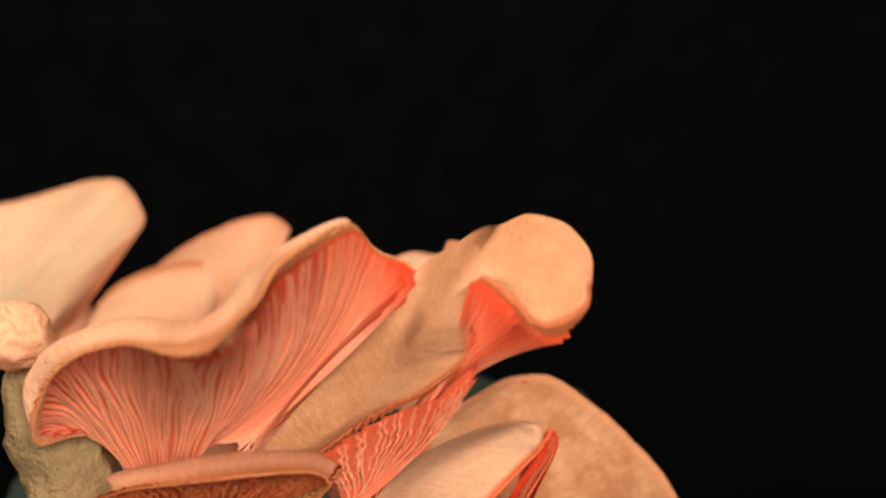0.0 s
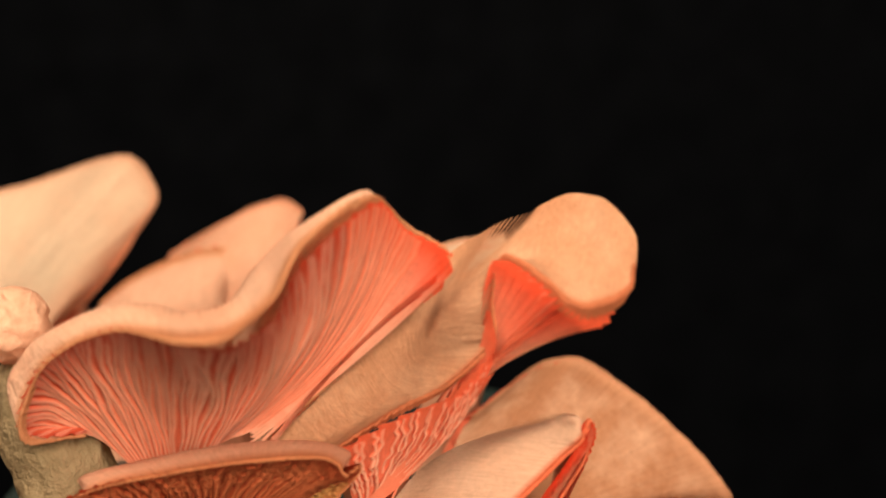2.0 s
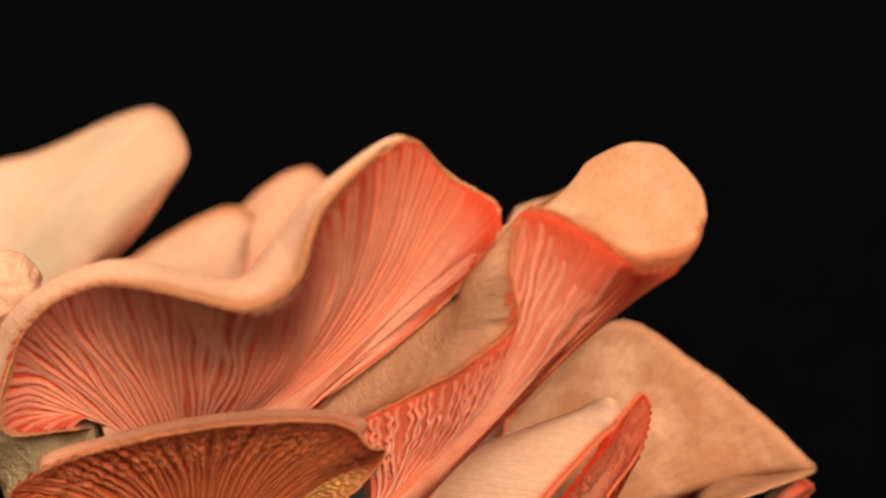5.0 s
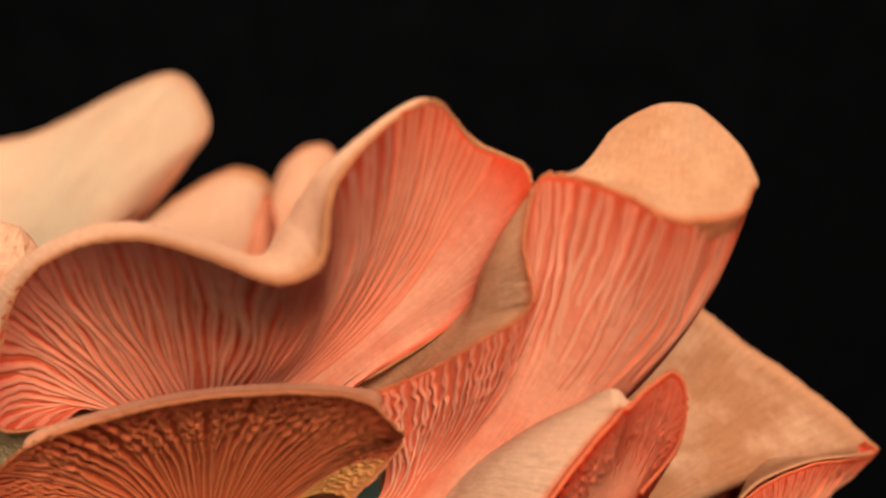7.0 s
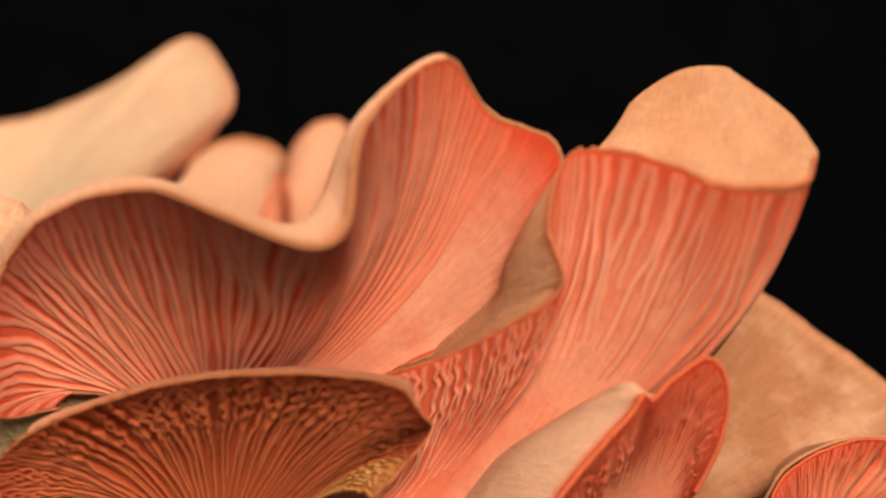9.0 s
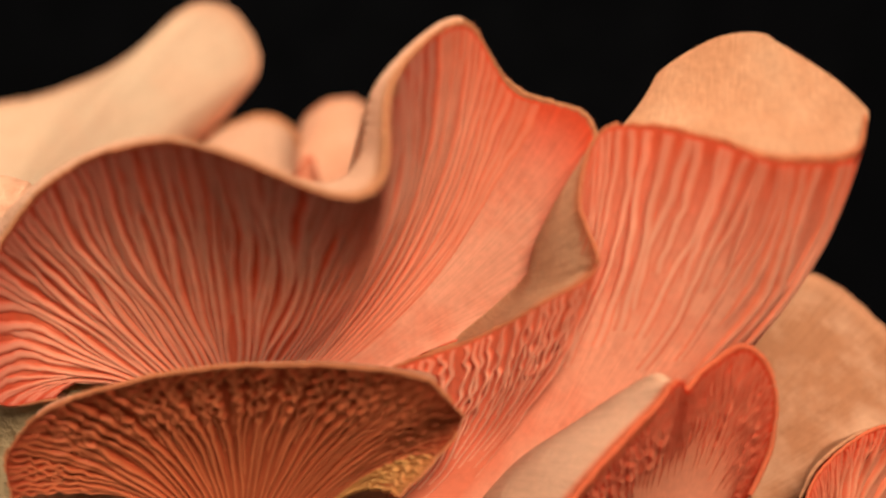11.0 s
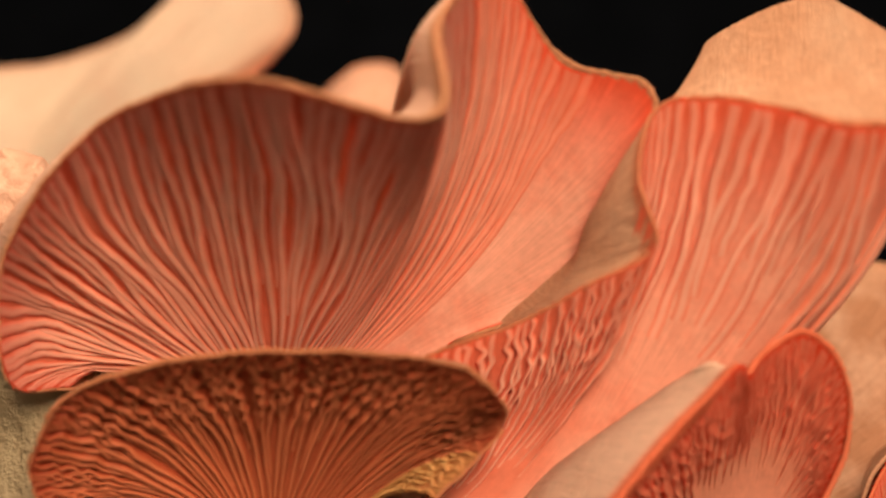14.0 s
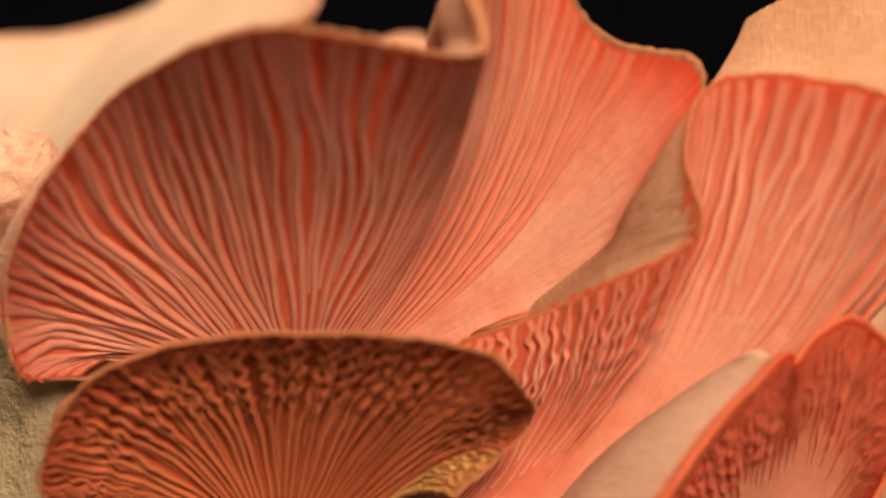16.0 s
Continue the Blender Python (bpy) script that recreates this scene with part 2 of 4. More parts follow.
FAN[3.5] = dict(
    rim=[(-54.8, 13.1, -23.0), (-65.9, 9.0, -20.8), (-62.2, 3.6, -9.4), (-54.1, -3.5, -1.9), (-44.1, -10.6, 2.7), (-35.9, -18.4, 3.1), (-29.3, -21.4, 2.1), (-22.9, -17.9, 0.2), (-16.2, -16.7, 3.4), (-11.0, -14.6, 13.6), (-0.0, -5.9, 22.9), (6.6, 2.1, 17.8), (13.8, 0.5, 10.2), (2.5, 11.7, -3.4), (-18.4, 14.5, -21.8), (-24.7, 15.0, -27.9)],
    foot=[(-52.0, 16.4, -29.2), (-36.4, 18.7, -30.4), (-22.7, 15.9, -27.2)])
FAN[3.5]["top"] = [(-67.7, 13.5, -16.2), (-64.1, 10.1, -7.5), (-58.4, 6.5, -2.0), (-47.9, 3.1, 3.2), (-38.8, -0.4, 3.9), (-32.5, -0.6, 3.3), (-25.2, -0.4, 8.1), (-19.6, -1.1, 19.2), (-11.8, -1.9, 24.0), (-3.0, 0.0, 23.0)]
FAN[7] = dict(
    rim=[(-55.2, 12.9, -25.5), (-65.5, 8.4, -24.7), (-62.1, 3.5, -10.6), (-56.0, -3.5, -1.9), (-46.7, -10.5, 2.5), (-36.5, -18.2, 3.7), (-27.3, -21.3, 1.4), (-19.3, -18.1, -2.2), (-13.3, -16.9, 0.2), (-11.1, -14.7, 11.1), (-0.2, -6.0, 21.9), (6.8, 2.0, 16.7), (14.4, 0.6, 10.7), (7.5, 11.0, -6.8), (-12.7, 14.5, -21.0), (-14.5, 15.0, -25.9)],
    foot=[(-48.3, 16.4, -28.6), (-33.7, 19.1, -27.0), (-18.1, 16.0, -25.6)])
FAN[7]["top"] = [(-67.8, 13.4, -16.9), (-65.1, 10.1, -7.5), (-59.9, 6.6, -1.7), (-50.8, 3.2, 3.0), (-41.7, -0.3, 4.4), (-32.1, -0.6, 2.6), (-24.8, -0.9, 0.5), (-21.4, -2.0, 5.9), (-15.0, -2.4, 13.5), (-1.1, -0.1, 19.9)]
FAN[9] = dict(
    rim=[(-57.5, 12.9, -25.3), (-65.3, 8.5, -25.3), (-62.8, 3.5, -9.3), (-56.3, -3.5, -0.9), (-47.0, -10.5, 3.4), (-35.9, -18.1, 4.3), (-27.2, -21.2, 1.2), (-17.8, -17.9, -2.4), (-12.8, -16.8, 0.3), (-10.6, -14.6, 13.1), (-1.1, -6.0, 21.9), (4.8, 2.0, 15.8), (14.1, 0.6, 9.7), (8.9, 10.9, -10.3), (-9.4, 14.6, -20.3), (-10.3, 15.0, -25.3)],
    foot=[(-46.2, 16.4, -27.7), (-32.5, 19.1, -26.3), (-17.0, 16.1, -25.5)])
FAN[9]["top"] = [(-68.0, 13.4, -15.4), (-66.4, 10.1, -6.3), (-59.9, 6.6, 0.4), (-51.3, 3.2, 4.6), (-40.8, -0.2, 6.2), (-31.2, -0.6, 2.9), (-22.2, -0.7, 0.3), (-17.5, -1.8, 3.7), (-13.1, -2.3, 13.0), (-2.6, -0.1, 20.6)]
FAN[12.5] = dict(
    rim=[(-58.0, 12.9, -25.6), (-64.6, 8.5, -25.1), (-64.5, 3.5, -11.5), (-57.9, -3.5, -2.6), (-48.2, -10.6, 4.3), (-36.2, -18.2, 6.3), (-27.6, -21.3, 5.0), (-15.9, -18.0, 1.4), (-10.8, -16.8, 3.5), (-11.0, -14.6, 14.3), (-3.7, -6.0, 22.2), (3.4, 2.0, 15.1), (14.1, 0.6, 9.9), (8.9, 11.0, -10.9), (-9.5, 14.5, -19.3), (-7.2, 15.0, -25.3)],
    foot=[(-42.2, 16.4, -27.0), (-30.4, 19.1, -25.1), (-17.8, 16.0, -24.7)])
FAN[12.5]["top"] = [(-67.3, 13.5, -15.3), (-68.0, 10.2, -8.6), (-61.5, 6.6, -1.3), (-52.5, 3.1, 5.5), (-41.0, -0.3, 8.2), (-31.6, -0.7, 6.7), (-20.3, -0.8, 4.1), (-14.4, -1.7, 7.6), (-13.6, -2.2, 14.8), (-5.3, -0.1, 21.0)]
FAN[16] = dict(
    rim=[(-56.9, 13.0, -25.6), (-61.6, 8.6, -25.2), (-63.0, 4.4, -19.0), (-58.7, -2.7, -8.8), (-48.5, -10.4, 2.3), (-38.2, -18.3, 6.0), (-28.9, -21.7, 7.5), (-13.3, -18.5, 6.3), (-9.4, -17.3, 8.0), (-11.4, -14.9, 16.9), (-4.7, -6.0, 22.5), (4.1, 2.1, 14.1), (15.2, 0.6, 10.1), (9.2, 11.1, -10.3), (-10.1, 14.4, -19.1), (-6.5, 15.0, -25.2)],
    foot=[(-41.1, 16.3, -26.6), (-28.7, 18.8, -23.4), (-17.6, 15.8, -23.1)])
FAN[16]["top"] = [(-64.3, 13.6, -15.3), (-66.5, 11.1, -16.0), (-62.3, 7.3, -7.5), (-52.8, 3.3, 3.5), (-43.0, -0.4, 7.8), (-32.9, -1.0, 9.2), (-17.7, -1.3, 9.0), (-13.9, -2.1, 11.7), (-13.5, -2.4, 15.9), (-6.2, -0.2, 21.2)]
TRUMPET = {}
TRUMPET[0] = dict(
    rim=[(-10.1, 6.1, -26.7), (5.5, 6.6, -16.8), (17.9, 2.1, -11.0), (22.7, -0.7, -3.9), (22.8, -0.9, 3.7), (22.6, -2.3, 11.1), (24.5, -3.7, 12.3), (28.2, -6.1, 9.4), (31.9, -9.2, 5.7), (36.0, -9.1, 4.5), (41.8, -3.8, 7.4), (43.0, -2.7, 11.2)],
    foot=[(-6.8, 11.1, -40.5), (-4.7, 13.0, -44.0), (-0.2, 15.0, -46.3)])
TRUMPET[0]["back"] = [(-28.5, 21.2, -29.3), (-16.1, 19.5, -18.0), (-1.6, 19.3, 0.7), (10.6, 18.0, 10.6), (17.3, 14.4, 13.5), (23.7, 9.8, 15.5), (27.4, 8.3, 18.7), (30.9, 6.0, 20.7), (36.5, 3.9, 20.2), (40.5, 2.5, 19.1), (43.2, 0.9, 15.3), (43.3, -0.8, 11.7)]
TRUMPET[0]["mid"] = [(0.1, 12.3, -7.8), (9.1, 10.1, -2.7), (13.6, 8.0, 4.5), (18.0, 5.0, 10.7)]
TRUMPET[3.5] = dict(
    rim=[(-10.3, 6.7, -25.4), (3.7, 6.2, -18.0), (13.2, 1.5, -12.8), (18.6, -1.6, -4.5), (18.0, -1.5, 4.4), (19.5, -2.3, 11.6), (21.9, -3.8, 12.3), (27.2, -6.1, 9.4), (32.1, -9.2, 5.8), (36.5, -9.1, 4.7), (42.9, -3.9, 7.0), (44.4, -2.9, 10.3)],
    foot=[(-9.8, 11.3, -40.6), (-6.9, 13.3, -43.0), (-2.0, 15.7, -44.0)])
TRUMPET[3.5]["back"] = [(-24.9, 22.0, -24.8), (-12.1, 20.1, -15.1), (0.5, 19.1, 0.3), (14.2, 17.5, 9.9), (18.0, 13.9, 11.7), (25.4, 9.6, 14.5), (29.1, 8.4, 18.9), (33.5, 6.1, 20.7), (38.4, 4.1, 20.5), (41.3, 2.7, 19.6), (44.7, 0.8, 14.6), (44.8, -0.9, 10.9)]
TRUMPET[3.5]["mid"] = [(1.9, 12.2, -7.5), (8.8, 9.6, -3.1), (10.7, 7.3, 3.1), (16.4, 4.7, 10.0)]
TRUMPET[7] = dict(
    rim=[(-11.1, 7.3, -21.3), (-1.5, 6.1, -17.8), (7.2, 1.2, -12.0), (14.6, -2.1, -6.5), (13.9, -1.8, 2.3), (15.5, -2.4, 10.8), (18.9, -3.9, 11.5), (26.4, -6.2, 9.2), (32.0, -9.2, 5.9), (36.6, -9.0, 5.3), (43.2, -4.0, 6.9), (45.8, -2.9, 10.3)],
    foot=[(-9.5, 12.4, -38.8), (-3.2, 13.3, -42.4), (3.0, 15.9, -41.4)])
TRUMPET[7]["back"] = [(-16.4, 22.0, -23.1), (-5.3, 20.2, -12.0), (2.8, 18.8, -2.9), (15.7, 17.2, 5.0), (19.8, 13.7, 9.4), (24.5, 9.7, 13.6), (26.8, 8.5, 18.2), (32.4, 6.3, 21.6), (37.3, 4.4, 21.6), (40.1, 2.9, 20.1), (44.3, 1.0, 15.2), (46.2, -0.8, 11.0)]
TRUMPET[7]["mid"] = [(3.2, 12.0, -10.3), (6.3, 8.7, -10.8), (6.5, 6.6, -1.2), (11.5, 4.3, 8.8)]
TRUMPET[9] = dict(
    rim=[(-11.2, 7.2, -20.6), (-1.2, 6.2, -17.3), (7.2, 1.2, -12.9), (14.5, -2.1, -7.1), (12.7, -1.9, 0.7), (14.7, -2.5, 9.3), (19.1, -4.0, 10.6), (27.2, -6.2, 8.6), (33.0, -9.2, 5.7), (38.4, -9.0, 5.3), (45.8, -4.0, 6.4), (47.4, -2.8, 9.8)],
    foot=[(-12.8, 12.4, -39.4), (-3.6, 13.3, -43.0), (3.8, 15.9, -42.0)])
TRUMPET[9]["back"] = [(-16.6, 22.0, -22.4), (-5.0, 20.3, -11.4), (2.9, 18.8, -3.8), (15.5, 17.1, 4.4), (18.5, 13.7, 7.8), (23.1, 9.8, 14.5), (24.9, 8.5, 18.4), (30.9, 6.3, 22.2), (36.3, 4.4, 22.4), (38.7, 2.9, 20.9), (45.0, 1.1, 15.5), (48.0, -0.8, 10.7)]
TRUMPET[9]["mid"] = [(3.2, 12.0, -11.2), (6.5, 8.8, -11.4), (6.0, 6.6, -3.6), (10.8, 4.3, 6.5)]
TRUMPET[12.5] = dict(
    rim=[(-12.1, 7.2, -20.8), (-0.1, 6.2, -16.2), (7.3, 1.2, -11.6), (14.1, -2.1, -7.5), (12.0, -1.9, 0.3), (13.9, -2.5, 8.8), (19.5, -3.9, 10.0), (27.7, -6.2, 8.0), (33.5, -9.2, 5.6), (37.4, -9.0, 5.3), (45.7, -4.0, 7.0), (47.5, -3.0, 13.3)],
    foot=[(-12.2, 12.4, -38.2), (-3.2, 13.2, -42.0), (5.8, 15.8, -40.8)])
TRUMPET[12.5]["back"] = [(-17.4, 21.9, -22.6), (-3.9, 20.2, -10.3), (2.9, 18.8, -2.5), (15.2, 17.2, 4.0), (17.9, 13.7, 7.4), (21.5, 9.7, 16.7), (23.1, 8.4, 20.2), (29.9, 6.2, 24.0), (35.2, 4.2, 25.0), (38.3, 2.8, 22.8), (44.0, 0.9, 18.7), (48.2, -1.0, 14.3)]
TRUMPET[12.5]["mid"] = [(3.3, 11.9, -9.9), (7.5, 8.9, -10.2), (6.9, 6.7, -2.1), (10.8, 4.3, 7.1)]
TRUMPET[16] = dict(
    rim=[(-12.6, 7.2, -21.0), (-1.8, 6.2, -16.7), (5.4, 1.4, -13.6), (14.6, -2.0, -8.1), (13.2, -1.7, -0.2), (14.6, -2.3, 7.0), (19.8, -3.8, 9.3), (28.3, -6.1, 8.0), (34.4, -9.2, 5.7), (37.3, -9.1, 6.1), (45.7, -4.0, 7.0), (47.5, -3.0, 13.3)],
    foot=[(-12.2, 12.3, -38.0), (-2.7, 13.2, -42.0), (6.2, 15.7, -40.0)])
TRUMPET[16]["back"] = [(-17.9, 21.9, -22.8), (-5.6, 20.2, -10.8), (1.0, 18.9, -4.5), (15.6, 17.3, 3.4), (19.0, 13.8, 6.9), (21.6, 9.6, 17.4), (22.7, 8.3, 20.6), (30.5, 6.2, 23.9), (36.1, 4.2, 25.1), (38.3, 2.7, 23.6), (44.0, 0.9, 18.7), (48.2, -1.0, 14.3)]
TRUMPET[16]["mid"] = [(1.4, 12.1, -11.9), (8.7, 8.8, -9.1), (8.2, 6.8, -2.4), (11.3, 4.5, 5.3)]
SPOON = {}
SPOON[0] = dict(
    rim=[(-117.9, 123.9, 2.9), (-96.4, 127.6, 8.6), (-82.8, 125.4, 11.3), (-71.3, 114.9, 12.1), (-65.9, 112.7, 6.1), (-65.1, 112.8, 0.6), (-71.7, 112.0, -9.3), (-77.9, 112.1, -17.1), (-89.1, 114.7, -30.9)],
    foot=[(-121.3, 120.3, -25.0), (-106.9, 118.7, -29.9), (-92.3, 116.5, -33.9)])
SPOON[3.5] = dict(
    rim=[(-109.4, 114.8, 12.5), (-90.2, 118.6, 18.3), (-78.0, 116.9, 22.1), (-65.0, 106.8, 24.2), (-59.4, 105.1, 20.1), (-57.3, 104.7, 13.2), (-63.5, 104.0, 2.9), (-68.0, 104.1, -4.1), (-79.2, 107.2, -15.1)],
    foot=[(-114.3, 111.0, -15.6), (-98.5, 109.5, -21.5), (-85.5, 108.2, -23.1)])
SPOON[7] = dict(
    rim=[(-107.3, 106.3, 20.8), (-91.5, 109.9, 24.5), (-75.9, 108.4, 32.1), (-59.3, 98.5, 36.2), (-52.8, 96.9, 33.0), (-49.7, 96.2, 24.4), (-54.1, 96.0, 16.9), (-62.4, 96.0, 7.0), (-73.5, 99.1, -1.2)],
    foot=[(-110.2, 102.0, -10.0), (-95.8, 100.9, -12.7), (-81.4, 99.8, -12.7)])
SPOON[9] = dict(
    rim=[(-106.9, 102.3, 23.9), (-92.0, 105.9, 27.6), (-74.8, 104.4, 34.2), (-58.2, 94.7, 42.2), (-51.3, 93.0, 40.1), (-46.1, 92.3, 29.9), (-50.4, 92.1, 22.1), (-58.7, 92.1, 13.9), (-70.3, 95.1, 6.3)],
    foot=[(-108.8, 98.0, -5.7), (-93.8, 97.0, -6.9), (-78.9, 95.9, -5.7)])
SPOON[12.5] = dict(
    rim=[(-107.0, 97.1, 30.6), (-92.1, 100.7, 34.0), (-74.9, 99.0, 40.3), (-59.6, 89.1, 51.8), (-44.6, 87.2, 51.4), (-40.4, 86.8, 41.1), (-44.6, 86.4, 33.3), (-51.5, 86.3, 25.8), (-68.0, 89.8, 11.8)],
    foot=[(-104.1, 92.7, 0.7), (-92.4, 91.7, 0.8), (-75.1, 90.4, 3.1)])
SPOON[16] = dict(
    rim=[(-107.2, 91.0, 39.2), (-87.9, 94.8, 42.0), (-70.3, 93.2, 47.0), (-56.7, 83.3, 56.6), (-39.7, 81.5, 55.3), (-36.6, 80.8, 45.9), (-40.4, 80.5, 39.9), (-47.0, 79.9, 36.5), (-65.9, 84.3, 15.2)],
    foot=[(-100.9, 87.5, 3.8), (-90.0, 86.2, 3.0), (-73.2, 84.8, 6.3)])
FRONT = {}
FRONT[0] = dict(
    rim=[(-53.0, 5.6, -41.1), (-52.2, 3.2, -32.3), (-42.8, -1.2, -27.2), (-33.6, -4.4, -25.4), (-24.9, -6.3, -23.9), (-16.5, -6.7, -23.2), (-9.8, -5.9, -23.3), (-6.8, -5.4, -24.4), (-6.1, -3.4, -26.7), (-4.1, 2.7, -26.2), (-6.2, 4.7, -29.9), (-12.2, 6.0, -36.1)],
    foot=[(-42.0, 9.9, -46.0), (-31.3, 12.5, -49.0), (-21.7, 9.2, -47.7)])
FRONT[0]["top"] = [(-51.8, 12.9, -31.8), (-38.8, 11.1, -27.9), (-27.2, 9.4, -25.1), (-17.0, 8.6, -24.0), (-10.0, 9.3, -25.7), (-7.0, 9.0, -29.3)]
FRONT[3.5] = dict(
    rim=[(-61.6, 6.1, -40.2), (-61.3, 3.4, -32.2), (-51.3, -0.9, -26.6), (-42.2, -3.7, -23.6), (-30.9, -5.5, -21.2), (-20.0, -5.9, -20.2), (-11.9, -5.2, -20.4), (-8.4, -4.8, -22.0), (-6.7, -3.0, -25.2), (-4.1, 2.7, -26.2), (-6.2, 4.7, -29.9), (-12.2, 6.0, -36.1)],
    foot=[(-44.5, 10.2, -44.9), (-34.2, 13.1, -46.9), (-23.7, 9.8, -45.8)])
FRONT[3.5]["top"] = [(-60.3, 13.3, -31.1), (-49.8, 11.5, -27.7), (-36.6, 9.9, -24.5), (-19.8, 9.1, -22.4), (-11.2, 9.9, -23.5), (-7.5, 9.8, -26.0)]
FRONT[7] = dict(
    rim=[(-64.4, 6.3, -37.5), (-64.0, 3.3, -32.1), (-56.7, -0.8, -26.3), (-45.4, -3.5, -22.2), (-33.8, -5.2, -19.4), (-22.8, -5.7, -18.4), (-13.5, -5.1, -18.7), (-8.0, -4.7, -20.3), (-5.2, -2.9, -23.6), (-4.1, 2.7, -26.2), (-6.2, 4.7, -29.9), (-12.2, 6.0, -36.1)],
    foot=[(-41.8, 10.1, -43.4), (-34.7, 13.2, -44.8), (-27.2, 9.9, -43.9)])
FRONT[7]["top"] = [(-61.6, 13.5, -28.8), (-49.6, 11.8, -24.2), (-37.1, 10.1, -21.3), (-24.2, 9.2, -20.1), (-14.0, 10.1, -20.7), (-8.5, 10.0, -22.5)]
FRONT[9] = dict(
    rim=[(-62.8, 6.2, -37.7), (-62.5, 3.2, -32.1), (-55.6, -0.9, -26.8), (-44.7, -3.6, -22.3), (-34.7, -5.3, -19.6), (-22.2, -5.8, -18.6), (-12.0, -5.1, -19.3), (-6.6, -4.8, -20.9), (-4.4, -3.0, -24.3), (-3.3, 2.7, -26.9), (-6.6, 4.7, -31.4), (-11.3, 6.0, -36.7)],
    foot=[(-40.5, 10.1, -44.0), (-33.0, 13.2, -45.2), (-25.2, 9.9, -44.3)])
FRONT[9]["top"] = [(-60.5, 13.4, -29.3), (-49.0, 11.7, -24.3), (-38.0, 10.0, -21.5), (-23.5, 9.2, -20.3), (-12.6, 10.0, -21.2), (-7.0, 10.0, -23.2)]
FRONT[12.5] = dict(
    rim=[(-59.9, 6.2, -38.8), (-59.8, 3.3, -33.2), (-54.5, -0.9, -26.3), (-46.6, -3.6, -23.5), (-35.6, -5.3, -21.3), (-23.6, -5.7, -20.6), (-13.1, -5.1, -21.1), (-7.1, -4.8, -22.2), (-4.0, -3.0, -24.5), (-2.4, 2.7, -27.6), (-5.2, 4.7, -32.1), (-10.5, 6.0, -37.6)],
    foot=[(-35.9, 10.1, -44.3), (-30.6, 13.2, -45.1), (-23.5, 9.9, -44.4)])
FRONT[12.5]["top"] = [(-59.3, 13.4, -28.8), (-50.9, 11.7, -25.5), (-38.9, 10.1, -23.2), (-25.0, 9.2, -22.3), (-13.6, 10.1, -23.0), (-7.5, 10.0, -24.4)]
FRONT[16] = dict(
    rim=[(-57.0, 6.5, -40.9), (-57.2, 3.8, -37.2), (-53.7, -0.6, -29.2), (-47.0, -3.5, -24.1), (-37.1, -5.3, -21.3), (-25.1, -5.7, -20.5), (-15.6, -5.1, -20.7), (-7.8, -4.7, -22.2), (-4.9, -2.9, -25.2), (-2.7, 2.8, -28.4), (-6.0, 4.8, -32.5), (-11.5, 6.0, -37.8)],
    foot=[(-36.3, 10.2, -45.4), (-30.7, 13.2, -45.9), (-23.8, 9.9, -45.3)])
FRONT[16]["top"] = [(-58.6, 13.7, -31.7), (-51.3, 11.8, -26.1), (-40.4, 10.1, -23.2), (-26.5, 9.2, -22.2), (-16.1, 10.0, -22.6), (-8.2, 10.0, -24.5)]
CURLED = {}
CURLED[0] = dict(
    rim=[(24.4, -0.4, -44.6), (28.3, -0.2, -34.2), (31.0, -0.9, -28.2), (34.0, -1.2, -23.8), (35.0, -1.7, -21.4), (35.4, 0.2, -21.7), (35.9, -0.1, -20.1), (36.3, 0.3, -18.8), (37.2, 2.6, -22.3), (35.2, 6.1, -28.4), (31.9, 8.3, -35.8)],
    foot=[(24.1, 13.0, -51.3), (26.5, 14.5, -52.1), (28.8, 14.3, -52.1)])
CURLED[0]["top"] = [(-11.3, 20.4, -52.4), (-6.1, 19.7, -40.7), (3.6, 19.4, -33.4), (13.1, 18.6, -28.2), (24.6, 15.6, -23.4), (33.2, 9.4, -20.4)]
CURLED[3.5] = dict(
    rim=[(23.0, 0.0, -43.2), (26.4, -0.2, -34.3), (30.5, -1.0, -28.3), (34.1, -1.1, -23.5), (35.3, -1.6, -21.0), (36.0, 0.3, -20.9), (36.3, 0.1, -19.3), (36.8, 0.5, -18.0), (37.8, 2.8, -20.7), (36.4, 6.2, -27.3), (31.8, 8.3, -36.0)],
    foot=[(24.4, 13.8, -48.8), (27.6, 15.3, -49.5), (29.7, 15.2, -49.5)])
CURLED[3.5]["top"] = [(-12.7, 21.1, -49.6), (-6.1, 19.9, -39.6), (2.4, 19.4, -32.7), (12.7, 18.4, -27.9), (27.7, 15.2, -23.6), (34.9, 9.0, -20.1)]
CURLED[7] = dict(
    rim=[(13.5, 0.3, -43.4), (17.9, -0.1, -35.1), (23.1, -0.8, -27.7), (26.7, -0.9, -23.2), (27.5, -1.4, -21.7), (28.3, 0.3, -22.1), (31.3, 0.2, -19.0), (35.2, 0.7, -16.9), (36.9, 2.7, -21.5), (36.1, 6.0, -28.4), (31.0, 8.2, -35.8)],
    foot=[(21.4, 14.3, -46.0), (25.1, 15.8, -46.4), (28.6, 15.6, -46.4)])
CURLED[7]["top"] = [(-8.0, 21.2, -47.8), (-2.4, 19.9, -38.8), (3.0, 19.1, -34.5), (10.2, 18.1, -30.3), (18.9, 14.9, -26.6), (26.8, 8.7, -23.3)]
